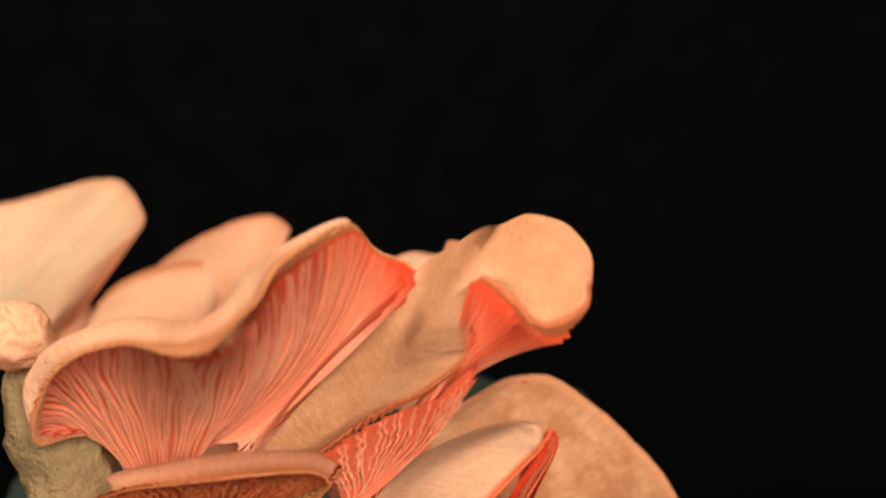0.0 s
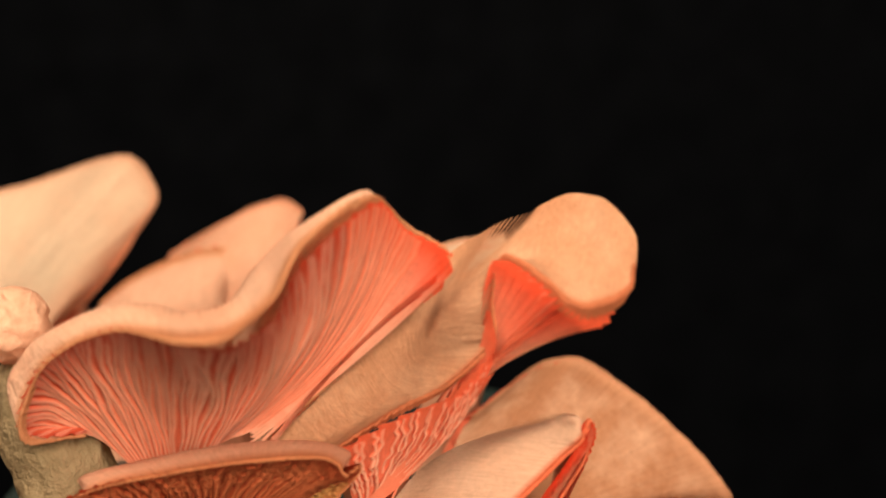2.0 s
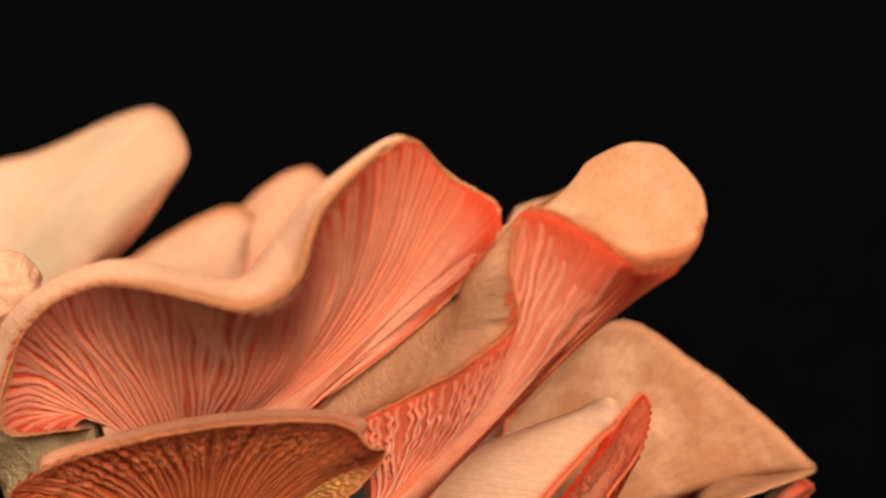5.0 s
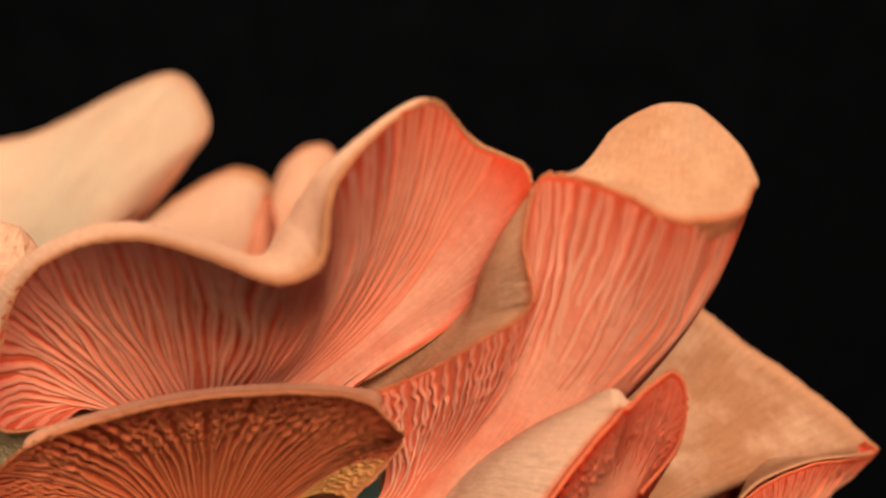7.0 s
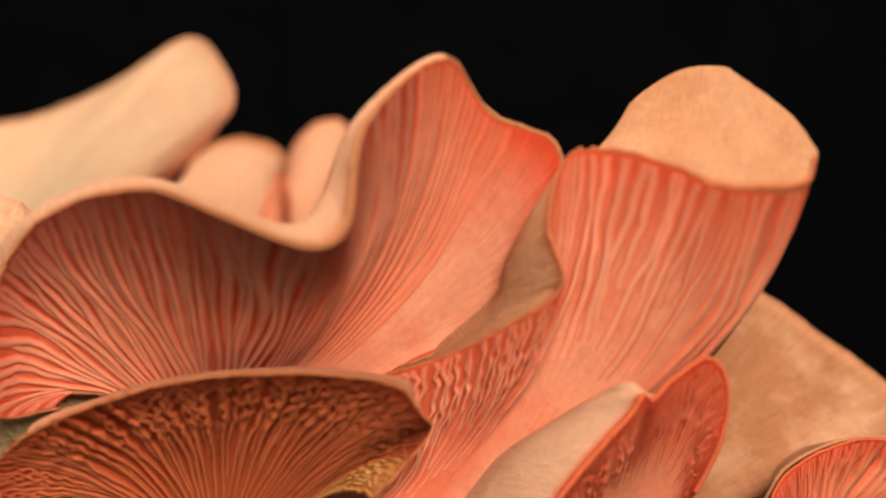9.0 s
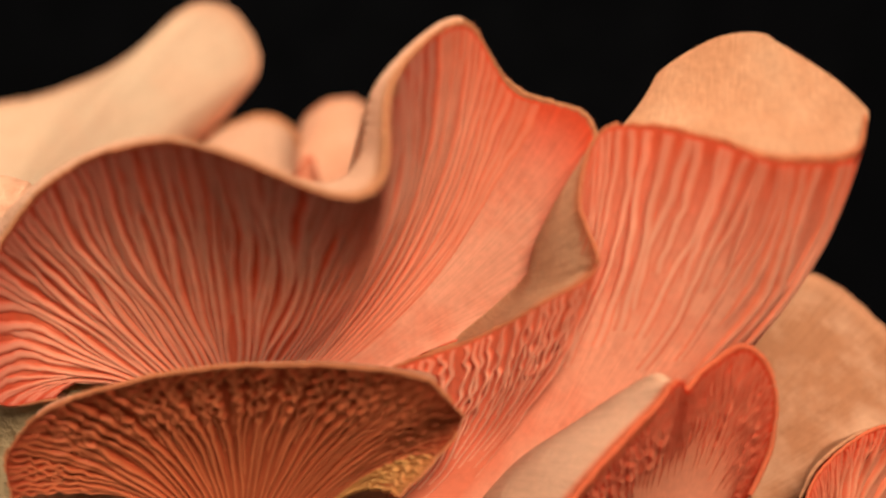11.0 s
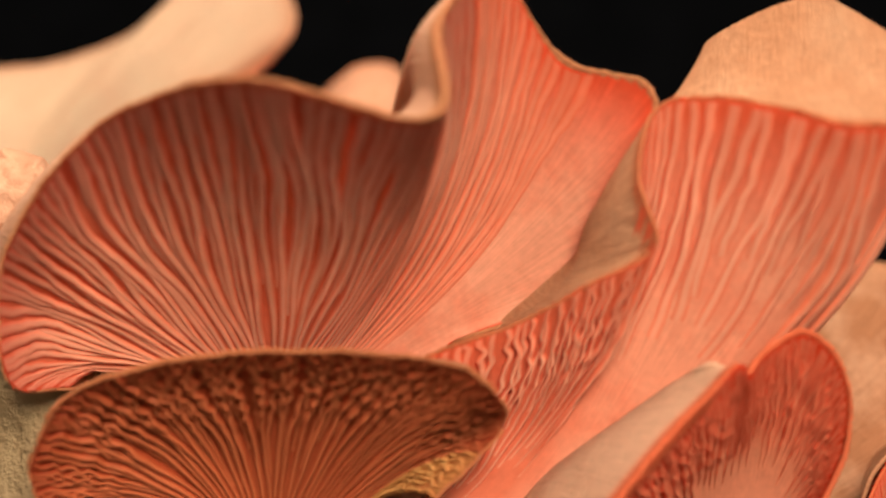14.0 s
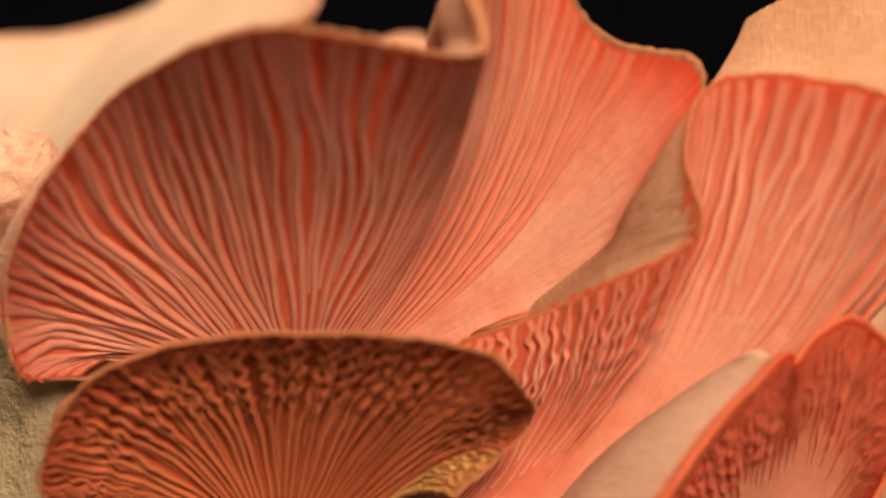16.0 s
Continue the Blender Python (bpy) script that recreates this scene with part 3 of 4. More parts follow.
CURLED[9] = dict(
    rim=[(8.7, 0.3, -43.8), (13.6, -0.2, -36.1), (19.1, -0.8, -29.2), (23.6, -0.9, -24.4), (25.2, -1.4, -21.9), (26.6, 0.3, -22.9), (29.4, 0.2, -20.0), (34.2, 0.6, -17.2), (36.9, 2.6, -21.4), (36.3, 6.0, -28.8), (33.2, 8.2, -36.4)],
    foot=[(19.3, 14.3, -45.6), (23.6, 15.8, -46.0), (27.7, 15.6, -45.9)])
CURLED[9]["top"] = [(-7.2, 21.2, -48.3), (-1.2, 19.9, -40.3), (3.0, 19.0, -35.1), (9.6, 18.0, -31.5), (16.0, 14.9, -27.7), (22.6, 8.6, -25.5)]
CURLED[12.5] = dict(
    rim=[(4.7, 0.2, -43.2), (10.1, -0.2, -36.4), (15.4, -0.8, -30.2), (20.8, -0.9, -25.0), (24.5, -1.4, -21.3), (25.9, 0.3, -22.7), (27.8, 0.2, -20.1), (33.0, 0.6, -17.6), (37.4, 2.7, -22.6), (38.2, 6.1, -30.4), (36.0, 8.3, -37.2)],
    foot=[(22.1, 14.2, -44.7), (26.8, 15.7, -44.9), (31.2, 15.5, -44.8)])
CURLED[12.5]["top"] = [(-6.1, 21.2, -47.1), (-0.1, 19.9, -39.2), (3.7, 19.2, -36.8), (9.0, 18.2, -33.7), (14.7, 15.0, -29.2), (18.9, 8.7, -27.2)]
CURLED[16] = dict(
    rim=[(5.7, 0.2, -43.3), (11.0, -0.2, -36.5), (15.7, -0.8, -29.4), (21.1, -1.0, -24.0), (24.5, -1.5, -20.8), (25.9, 0.2, -22.1), (27.9, 0.1, -19.0), (32.7, 0.6, -17.1), (37.7, 2.7, -22.3), (38.2, 6.1, -30.4), (36.0, 8.3, -37.2)],
    foot=[(24.1, 14.1, -43.9), (28.5, 15.6, -43.9), (32.5, 15.4, -43.8)])
CURLED[16]["top"] = [(-4.3, 21.1, -46.4), (1.7, 19.8, -38.5), (5.1, 19.1, -35.6), (9.1, 18.2, -32.6), (14.8, 15.0, -28.4), (18.6, 8.8, -27.4)]
BROAD = {}
BROAD[0] = dict(
    rim=[(18.6, 59.3, -35.3), (28.6, 56.4, -30.4), (38.4, 53.3, -28.7), (46.9, 52.7, -31.5), (58.5, 49.8, -41.0), (69.7, 45.2, -52.7), (70.6, 43.0, -62.7), (61.9, 26.1, -57.2), (53.6, 24.2, -59.7), (49.0, 23.3, -63.0)],
    foot=[(13.5, 51.9, -38.9), (28.9, 46.8, -54.2), (54.6, 41.6, -68.2)])
BROAD[3.5] = dict(
    rim=[(20.4, 56.9, -33.4), (33.1, 55.5, -21.5), (41.7, 52.8, -19.3), (49.8, 51.7, -23.0), (62.2, 48.8, -32.8), (73.6, 44.6, -43.3), (74.8, 42.5, -47.2), (62.2, 25.2, -45.1), (53.8, 23.3, -47.6), (49.3, 22.4, -50.8)],
    foot=[(14.1, 49.3, -37.2), (31.1, 44.9, -49.5), (56.0, 40.6, -60.7)])
BROAD[7] = dict(
    rim=[(20.6, 54.7, -30.6), (37.2, 53.6, -12.3), (45.7, 51.2, -10.8), (56.2, 49.6, -18.7), (66.9, 46.9, -26.2), (76.3, 42.9, -34.8), (77.2, 40.9, -37.4), (62.2, 24.3, -35.0), (53.9, 22.4, -37.5), (49.3, 21.5, -40.7)],
    foot=[(18.7, 47.0, -34.7), (35.5, 42.7, -46.2), (62.7, 38.7, -53.9)])
BROAD[9] = dict(
    rim=[(20.8, 53.6, -29.4), (37.4, 52.5, -11.1), (51.1, 50.1, -8.5), (62.0, 48.6, -15.3), (72.7, 45.8, -23.8), (82.6, 41.8, -32.3), (82.7, 39.9, -34.8), (61.7, 24.1, -31.2), (50.8, 22.1, -35.0), (47.0, 21.1, -40.0)],
    foot=[(18.8, 45.9, -34.0), (37.4, 41.7, -44.7), (61.6, 37.7, -52.1)])
BROAD[12.5] = dict(
    rim=[(21.4, 52.2, -28.0), (38.0, 51.1, -9.6), (57.9, 48.5, -4.1), (67.3, 47.0, -11.4), (73.3, 44.4, -22.4), (83.2, 40.4, -30.8), (83.3, 38.5, -33.4), (56.6, 23.2, -28.2), (48.1, 21.4, -34.8), (45.6, 20.5, -38.9)],
    foot=[(24.6, 44.5, -31.5), (42.1, 40.2, -42.1), (61.0, 36.1, -49.4)])
BROAD[16] = dict(
    rim=[(21.9, 50.8, -27.1), (38.5, 49.7, -8.7), (58.4, 47.1, -3.2), (67.8, 45.5, -10.5), (73.8, 43.0, -21.5), (83.7, 38.9, -30.0), (83.8, 37.0, -32.5), (56.8, 22.6, -27.9), (48.3, 20.9, -34.4), (45.8, 19.9, -38.6)],
    foot=[(25.1, 43.1, -30.6), (42.6, 38.8, -41.2), (61.5, 34.6, -48.5)])
TONGUE = {}
TONGUE[0] = dict(
    rim=[(-76.3, 107.8, -19.5), (-68.0, 107.9, -11.9), (-55.5, 107.7, -8.4), (-42.6, 105.1, -6.4), (-37.8, 105.1, -9.7), (-40.2, 105.9, -15.4)],
    foot=[(-76.8, 99.4, -32.3), (-59.5, 97.1, -32.1), (-44.7, 100.2, -28.8)])
TONGUE[3.5] = dict(
    rim=[(-72.3, 100.2, -13.1), (-61.7, 100.2, -5.8), (-51.9, 100.2, -1.2), (-41.7, 98.0, 3.1), (-36.4, 97.9, 0.2), (-38.1, 98.7, -5.5)],
    foot=[(-73.0, 92.3, -24.9), (-56.4, 90.0, -23.4), (-40.7, 92.9, -18.9)])
TONGUE[7] = dict(
    rim=[(-63.7, 93.4, 3.3), (-55.5, 93.4, 9.4), (-46.7, 93.4, 14.5), (-40.2, 91.0, 15.3), (-35.4, 90.8, 11.7), (-35.3, 91.4, 5.0)],
    foot=[(-63.8, 85.8, -7.3), (-50.1, 83.4, -8.4), (-38.5, 85.8, -8.7)])
TONGUE[9] = dict(
    rim=[(-57.0, 90.0, 12.0), (-54.0, 89.9, 17.3), (-47.7, 89.9, 20.4), (-40.3, 87.4, 20.0), (-35.1, 87.3, 17.1), (-34.5, 87.9, 10.8)],
    foot=[(-56.4, 82.5, 0.8), (-46.9, 79.9, -1.6), (-37.1, 82.5, -2.7)])
TONGUE[12.5] = dict(
    rim=[(-54.9, 85.3, 16.8), (-52.0, 85.2, 22.1), (-45.5, 85.2, 25.2), (-42.2, 82.6, 26.6), (-36.6, 82.3, 24.3), (-32.4, 83.1, 15.6)],
    foot=[(-48.4, 77.0, 14.5), (-41.6, 74.5, 11.2), (-34.6, 77.4, 9.5)])
TONGUE[16] = dict(
    rim=[(-53.2, 80.6, 19.8), (-50.3, 80.4, 25.1), (-43.9, 80.4, 28.1), (-40.4, 77.8, 29.6), (-34.9, 77.6, 27.2), (-30.6, 78.4, 18.5)],
    foot=[(-46.7, 72.2, 17.5), (-39.9, 69.7, 14.1), (-32.8, 72.6, 12.4)])
LOBE = {}
LOBE[0] = dict(
    rim=[(-61.9, 115.7, -12.4), (-52.0, 115.3, -6.1), (-40.5, 114.2, -0.2), (-28.8, 114.7, 2.7), (-22.7, 114.5, -1.1)],
    foot=[(-66.0, 109.6, -21.1), (-43.6, 105.6, -20.8), (-28.5, 107.5, -21.7)])
LOBE[3.5] = dict(
    rim=[(-53.6, 109.0, -2.3), (-43.3, 108.7, 3.2), (-34.5, 107.4, 8.9), (-26.1, 108.0, 12.2), (-20.6, 108.1, 9.4)],
    foot=[(-57.1, 102.2, -14.7), (-39.8, 98.7, -13.0), (-26.2, 100.9, -12.3)])
LOBE[7] = dict(
    rim=[(-38.3, 101.8, 2.4), (-35.7, 102.0, 13.7), (-30.3, 101.0, 19.4), (-24.7, 101.4, 20.6), (-20.2, 101.2, 16.1)],
    foot=[(-41.2, 95.3, -6.9), (-30.8, 91.9, -5.5), (-22.4, 94.1, -5.6)])
LOBE[9] = dict(
    rim=[(-37.2, 98.9, 11.3), (-35.3, 98.9, 18.6), (-31.0, 98.0, 24.0), (-25.0, 98.2, 25.4), (-20.1, 98.2, 20.9)],
    foot=[(-37.4, 92.3, -0.3), (-28.7, 88.9, 0.8), (-20.8, 91.1, 0.8)])
LOBE[12.5] = dict(
    rim=[(-37.0, 94.0, 23.4), (-36.1, 94.1, 27.4), (-31.4, 93.4, 31.7), (-24.6, 93.6, 32.7), (-18.9, 93.6, 29.5)],
    foot=[(-35.8, 87.3, 14.0), (-26.8, 84.3, 11.5), (-18.2, 86.6, 10.8)])
LOBE[16] = dict(
    rim=[(-35.3, 89.5, 26.2), (-34.4, 89.6, 30.3), (-27.0, 88.3, 38.9), (-20.7, 88.7, 40.0), (-15.3, 88.6, 37.6)],
    foot=[(-34.3, 82.8, 16.7), (-21.8, 78.4, 24.7), (-13.8, 80.7, 24.5)])
FAR = {}
FAR[0] = dict(
    rim=[(6.5, 76.4, -1.4), (11.4, 76.3, 0.2), (17.0, 75.9, -1.1), (24.1, 76.5, 1.5)],
    foot=[(4.8, 72.3, -12.4), (14.5, 72.1, -12.8), (24.3, 72.0, -13.0)])
FAR[3.5] = dict(
    rim=[(17.1, 73.3, 3.5), (22.1, 73.3, 5.2), (28.5, 73.4, 6.7), (31.0, 73.5, 6.4)],
    foot=[(13.0, 69.4, -7.2), (22.9, 69.3, -7.4), (31.7, 69.4, -6.4)])
FAR[7] = dict(
    rim=[(26.3, 70.6, 12.8), (29.7, 70.5, 14.0), (33.0, 70.5, 13.9), (35.3, 70.6, 12.7)],
    foot=[(21.4, 66.7, 2.8), (28.1, 66.6, 2.8), (34.7, 66.6, 2.7)])
FAR[9] = dict(
    rim=[(26.5, 69.1, 14.5), (30.0, 69.0, 15.7), (33.3, 69.0, 15.5), (35.5, 69.1, 14.4)],
    foot=[(21.6, 65.3, 4.5), (28.4, 65.1, 4.5), (35.0, 65.1, 4.4)])
FIN = {}
FIN[0] = dict(
    rim=[(-40.8, 100.5, -39.3), (-38.9, 100.8, -33.1), (-36.4, 100.8, -30.1), (-33.5, 100.7, -33.1), (-32.4, 100.5, -39.6)],
    foot=[(-40.1, 98.1, -46.4), (-36.8, 96.1, -46.0), (-34.0, 98.1, -46.8)])
FIN[3.5] = dict(
    rim=[(-37.7, 93.9, -20.3), (-36.2, 94.0, -14.9), (-34.0, 94.0, -12.2), (-31.4, 93.9, -14.9), (-30.3, 93.9, -20.6)],
    foot=[(-36.3, 91.5, -28.2), (-33.3, 89.2, -27.7), (-30.9, 91.4, -28.3)])
FIN[7] = dict(
    rim=[(-40.2, 86.3, -3.4), (-39.0, 86.8, 4.6), (-36.4, 86.8, 9.5), (-34.1, 86.6, 6.1), (-33.5, 86.3, -3.4)],
    foot=[(-39.4, 84.0, -11.6), (-36.1, 81.8, -11.4), (-33.5, 84.0, -11.6)])
FIN[9] = dict(
    rim=[(-40.4, 82.8, 2.5), (-38.9, 83.0, 8.8), (-36.4, 83.3, 13.2), (-33.8, 83.0, 10.3), (-33.0, 82.9, 3.1)],
    foot=[(-39.0, 80.6, -5.5), (-35.6, 78.3, -5.5), (-33.0, 80.6, -5.5)])
FIN[12.5] = dict(
    rim=[(-32.6, 77.9, 11.2), (-31.7, 78.4, 14.5), (-29.6, 78.5, 16.7), (-27.5, 78.4, 14.5), (-26.2, 78.2, 10.2)],
    foot=[(-31.1, 75.6, 4.6), (-28.8, 73.4, 4.4), (-26.9, 75.6, 4.6)])
FIN[16] = dict(
    rim=[(-30.9, 73.2, 14.1), (-29.8, 73.6, 17.5), (-27.9, 73.7, 19.7), (-25.8, 73.6, 17.5), (-24.5, 73.3, 13.2)],
    foot=[(-29.4, 70.7, 7.6), (-27.0, 68.7, 7.3), (-25.2, 70.7, 7.6)])


def tube(name, path, radii, mat, parent, label="", lumps=0.06, seed=1, around=36, along=40):
    s = np.linspace(0, len(path) - 1, along)
    mid = spline(np.array(path, float), s)
    rad = spline(np.array([(r, 0, 0) for r in radii], float), np.linspace(0, len(radii) - 1, along))[:, 0]
    verts, uvs = [], []
    for i in range(along):
        d = unit(mid[min(i + 1, along - 1)] - mid[max(i - 1, 0)])
        a = unit(np.cross(d, np.array((0.1, 1.0, 0.0))))
        c = np.cross(d, a)
        for k in range(around + 1):
            th = 2 * math.pi * (k % around) / around
            q = mid[i] + rad[i] * (math.cos(th) * a + math.sin(th) * c)
            q = q + rad[i] * lumps * (noise.noise(Vector(q * 0.16) + Vector((seed, 0, 0))) * 2 + noise.noise(Vector(q * 0.55) + Vector((0, seed, 0)))) * (math.cos(th) * a + math.sin(th) * c)
            verts.append(q / 1000)
            uvs.append((k / around, 0.3 + 0.7 * i / along))
    return mesh_object(name, verts, grid_faces(along, around + 1), mat, parent, uvs, label)


# ------------------------------------------------------------------ the mushrooms
EARLY = 7    # the state in which the skin rows are given
GROW_TIMES = (0, 1.7, 3.5, 5.2, 7, 9, 10.7, 12.5, 14.3, 16)
MOVES = []   # (object, rows) for motions()


def stages(spec, key):
    return {t: v[key] for t, v in spec.items() if not isinstance(t, str)}


class Cap:
    """A cap lofted foot > rim (gill side) and rim > mid > back (skin side), all of them rows that grow with time."""

    def __init__(self, spec, sag=(0, 0, 0), mid=None, back=None, lip=0.26, ref=12.5, skin_ref=8, relax=0, fountain=None, bowl=0):
        self.relax, self.fountain, self.bowl = relax, fountain, bowl
        self.skin_ref = skin_ref
        self.ref = ref      # the state in which the pieces are shaped
        self.keyed = {k: stages(spec, k) for k in spec[EARLY]}
        self.sag, self.lip, self.mid_rule, self.back_rule = sag, lip, mid, back
        self.n = len(spec[EARLY]["rim"])
        self.held = {}
        self.sign = 1.0
        u, v = np.array([self.n / 2 - 0.5]), np.array([0.6])
        rows = self.rows(ref)
        if np.dot(self.normal(u, v)[0], spline(rows[3], u)[0] - spline(rows[1], u)[0]) > 0:
            self.sign = -1.0
        self.skin_sign = 1.0
        if np.dot(self.skin_normal(u, v * 0 + 0.5, ref)[0], spline(rows[3], u)[0] - spline(rows[1], u)[0]) < 0:
            self.skin_sign = -1.0

    def rows(self, t):
        """foot, middle of the gill side, rim, middle of the skin, back of the skin"""
        if t not in self.held:
            k = {name: at_time(keys, t) for name, keys in self.keyed.items()}
            rim = k["rim"]
            foot = spline(k["foot"], np.linspace(0, len(k["foot"]) - 1, self.n))
            even_rim = rim.copy()
            for _ in range(self.relax):
                even_rim[1:-1] = 0.25 * even_rim[:-2] + 0.5 * even_rim[1:-1] + 0.25 * even_rim[2:]
            back = self.back_rule(even_rim, foot, k)
            sag = at_time(self.sag, t) if isinstance(self.sag, dict) else np.array(self.sag, float)
            middle = 0.5 * (foot + even_rim) + sag
            if self.fountain is not None:
                lead = foot + (rim - foot) * np.array(self.fountain) + 2 * sag
                for _ in range(self.bowl):
                    lead[1:-1] = 0.25 * lead[:-2] + 0.5 * lead[1:-1] + 0.25 * lead[2:]
                middle = 0.5 * lead + 0.25 * (foot + rim)
            self.held[t] = (foot, middle, rim, self.mid_rule(even_rim, foot, back, k), back)
        return self.held[t]

    def under(self, u, v, t=None):
        f, m, r = (spline(p, u) for p in self.rows(self.ref if t is None else t)[:3])
        v = np.asarray(v)[..., None]
        c = 2 * m - 0.5 * (f + r)
        return (1 - v) ** 2 * f + 2 * v * (1 - v) * c + v ** 2 * r

    def normal(self, u, v, t=None):
        e = 0.02
        du = self.under(u + e, v, t) - self.under(u - e, v, t)
        dv = self.under(u, v + e, t) - self.under(u, v - e, t)
        return self.sign * unit(np.cross(du, dv))

    def skin(self, u, w, t=None):
        """w from 0 (margin) to 1 (back)."""
        rows = self.rows(self.ref if t is None else t)
        start = spline(rows[2], u) - 2 * self.lip * self.normal(u, np.ones_like(u), t)
        m, b = spline(rows[3], u), spline(rows[4], u)
        w = np.asarray(w)[..., None]
        k = 0.4
        first, second = w / k, (w - k) / (1 - k)
        t0, t1, t2 = (m - start) / k * 0.9, b - start, (b - m) / (1 - k)

        def hermite(s, p, q, tp, tq, h):
            return (2 * s ** 3 - 3 * s ** 2 + 1) * p + (s ** 3 - 2 * s ** 2 + s) * h * tp + (3 * s ** 2 - 2 * s ** 3) * q + (s ** 3 - s ** 2) * h * tq

        return np.where(w < k, hermite(first, start, m, t0, t1, k), hermite(second, m, b, t1, t2, 1 - k))

    def skin_normal(self, u, w, t):
        e = 0.02
        du = self.skin(u + e, w, t) - self.skin(u - e, w, t)
        dw = self.skin(u, w + e, t) - self.skin(u, w - e, t)
        return self.skin_sign * unit(np.cross(du, dw))


def rigid_fit(a, b, w):
    """Rotation and shift that carry the points a onto b."""
    w = w / w.sum()
    ca, cb = (a * w[:, None]).sum(0), (b * w[:, None]).sum(0)
    h = (a - ca).T @ ((b - cb) * w[:, None])
    uu, _, vt = np.linalg.svd(h)
    d = np.sign(np.linalg.det(vt.T @ uu.T))
    rot = vt.T @ np.diag([1, 1, d]) @ uu.T
    return rot, cb - rot @ ca


def grown_mushroom(spec, label, top, bed, gill, per=4, skin_per=8, gills=(1, 2), gill_cols=None, height=1.25, crinkle=0.08,
                   seed=1, strength=None, first=(0.0, 0.1), reach=1.0, tuck=0.0, smooth=0.35, stalk=None, wide=0.35, back_weight=0.04, bed_weight=((0, 1), (0.03, 0.03)), short=(0.4, 0.8), thick=0.47, sway=0.0, until=99, dense=99, other=(99, None), skin_ext=0.4, uneven=0.10, nicks=(), **shape):
    rnd = random.Random(seed)
    cap = Cap(spec, **shape)
    thing = new("oyster_mushroom")
    tagged(thing, label, "mushroom", "pink oyster cluster")
    origin = cap.rows(cap.ref)[0].mean(0)
    thing.location = origin / 1000
    # skin with the rounded margin
    span, ts = 1 / skin_per, cap.skin_ref
    for k in range((cap.n - 1) * skin_per):
        u0, u1 = k * span, (k + 1) * span
        um, ext = 0.5 * (u0 + u1), skin_ext * span
        us = np.clip(np.array([u0 - ext, u0, um, u1, u1 + ext]), 0, cap.n - 1)
        drop = np.array([0.10, 0.0, 0, 0.0, 0.10])
        one = np.ones_like(us)
        centre = cap.skin(np.array([um]), np.array([0.1]), ts)[0]
        rows, uvs, ways = [], [], []
        n1, rim = cap.normal(us, one, ts), cap.under(us, one, ts)
        out = unit(rim - cap.under(us, one * 0.93, ts))
        fray = uneven * (np.sin(7.3 * us + seed) + 0.7 * np.sin(17.9 * us + 2 * seed) + 0.6 * np.sin(41 * us))
        for at, depth, width in nicks:
            fray = fray - depth * np.exp(-((us - at) / width) ** 2)
        rim = rim + fray[:, None] * out
        for w in (0.955, 0.97, 0.985):
            rows.append(cap.under(us, one * w, ts) - 0.35 * n1)
            ways.append(cap.normal(us, one * w, ts))
            uvs.append(np.stack([us, one * 0.0], 1))
        for a in np.linspace(0, math.pi, 6):
            p = rim + cap.lip * (math.sin(a) * out - (1 - math.cos(a)) * n1)
            rows.append(p - drop[:, None] * 1.5 * out)
            ways.append(math.sin(a) * out + math.cos(a) * n1)
            uvs.append(np.stack([us, one * 0.0], 1))
        ws = np.concatenate([[0.02, 0.05], np.linspace(0.1, 1, 13)])
        uu, ww = (g.ravel() for g in np.meshgrid(us, ws))
        ways.append(cap.skin_normal(uu, ww, ts))
        rows.append(cap.skin(uu, ww, ts) - np.tile(drop, len(ws))[:, None] * ways[-1])
        uvs.append(np.stack([uu, ww], 1))
        v = (np.concatenate(rows) - centre) / 1000
        skin = mesh_object("cap_skin", v, grid_faces(9 + len(ws), len(us)), top, thing, np.concatenate(uvs),
                           normals=np.concatenate(ways))
        su = np.clip(np.linspace(u0 - smooth, u1 + smooth, 5), 0, cap.n - 1)
        gu, gv = (g.ravel() for g in np.meshgrid(su, np.array([0.0, 0.12, 0.4, 0.7, 1.0])))
        near = np.exp(-((gu - um) / (0.9 * smooth)) ** 2)
        follow(cap.skin, skin, gu, gv, near * (back_weight + np.exp(-(gv / 0.3) ** 2)), ts, centre, origin)
    span = 1 / per
    for k in range((cap.n - 1) * per):
        u0, u1 = k * span, (k + 1) * span
        um, ext = 0.5 * (u0 + u1), wide * span
        us = np.clip(np.array([u0 - ext, u0, u0 + span * 0.25, um, u1 - span * 0.25, u1, u1 + ext]), 0, cap.n - 1)
        drop = np.array([0.4, 0.02, 0, 0, 0, 0.02, 0.4])
        one = np.ones_like(us)
        su = np.clip(np.linspace(u0 - 0.4, u1 + 0.4, 7), 0, cap.n - 1)
        gu, gv = np.meshgrid(su, np.array([0.0, 0.15, 0.4, 0.7, 1.0]))
        near = np.exp(-((gu.ravel() - um) / 0.28) ** 2)
        # gill side
        centre = cap.under(np.array([um]), np.array([0.85]))[0]
        uu, ww = (g.ravel() for g in np.meshgrid(us, np.linspace(0, reach - tuck * max(0.0, um - cap.n + 2), 16)))
        way = cap.normal(uu, ww)
        v = cap.under(uu, ww) - np.tile(drop, 16)[:, None] * way
        under = mesh_object("gill_bed", (v - centre) / 1000, grid_faces(16, len(us)), bed, thing, np.stack([uu, 1 - ww], 1),
                            normals=way)
        follow(cap.under, under, gu.ravel(), gv.ravel(), near * (np.interp(um, *bed_weight) + gv.ravel() ** 5), cap.ref, centre, origin)
        if gill_cols is None or gill_cols[0] <= um <= gill_cols[1]:
            count = gills[0] + gills[1] if um < dense else 1
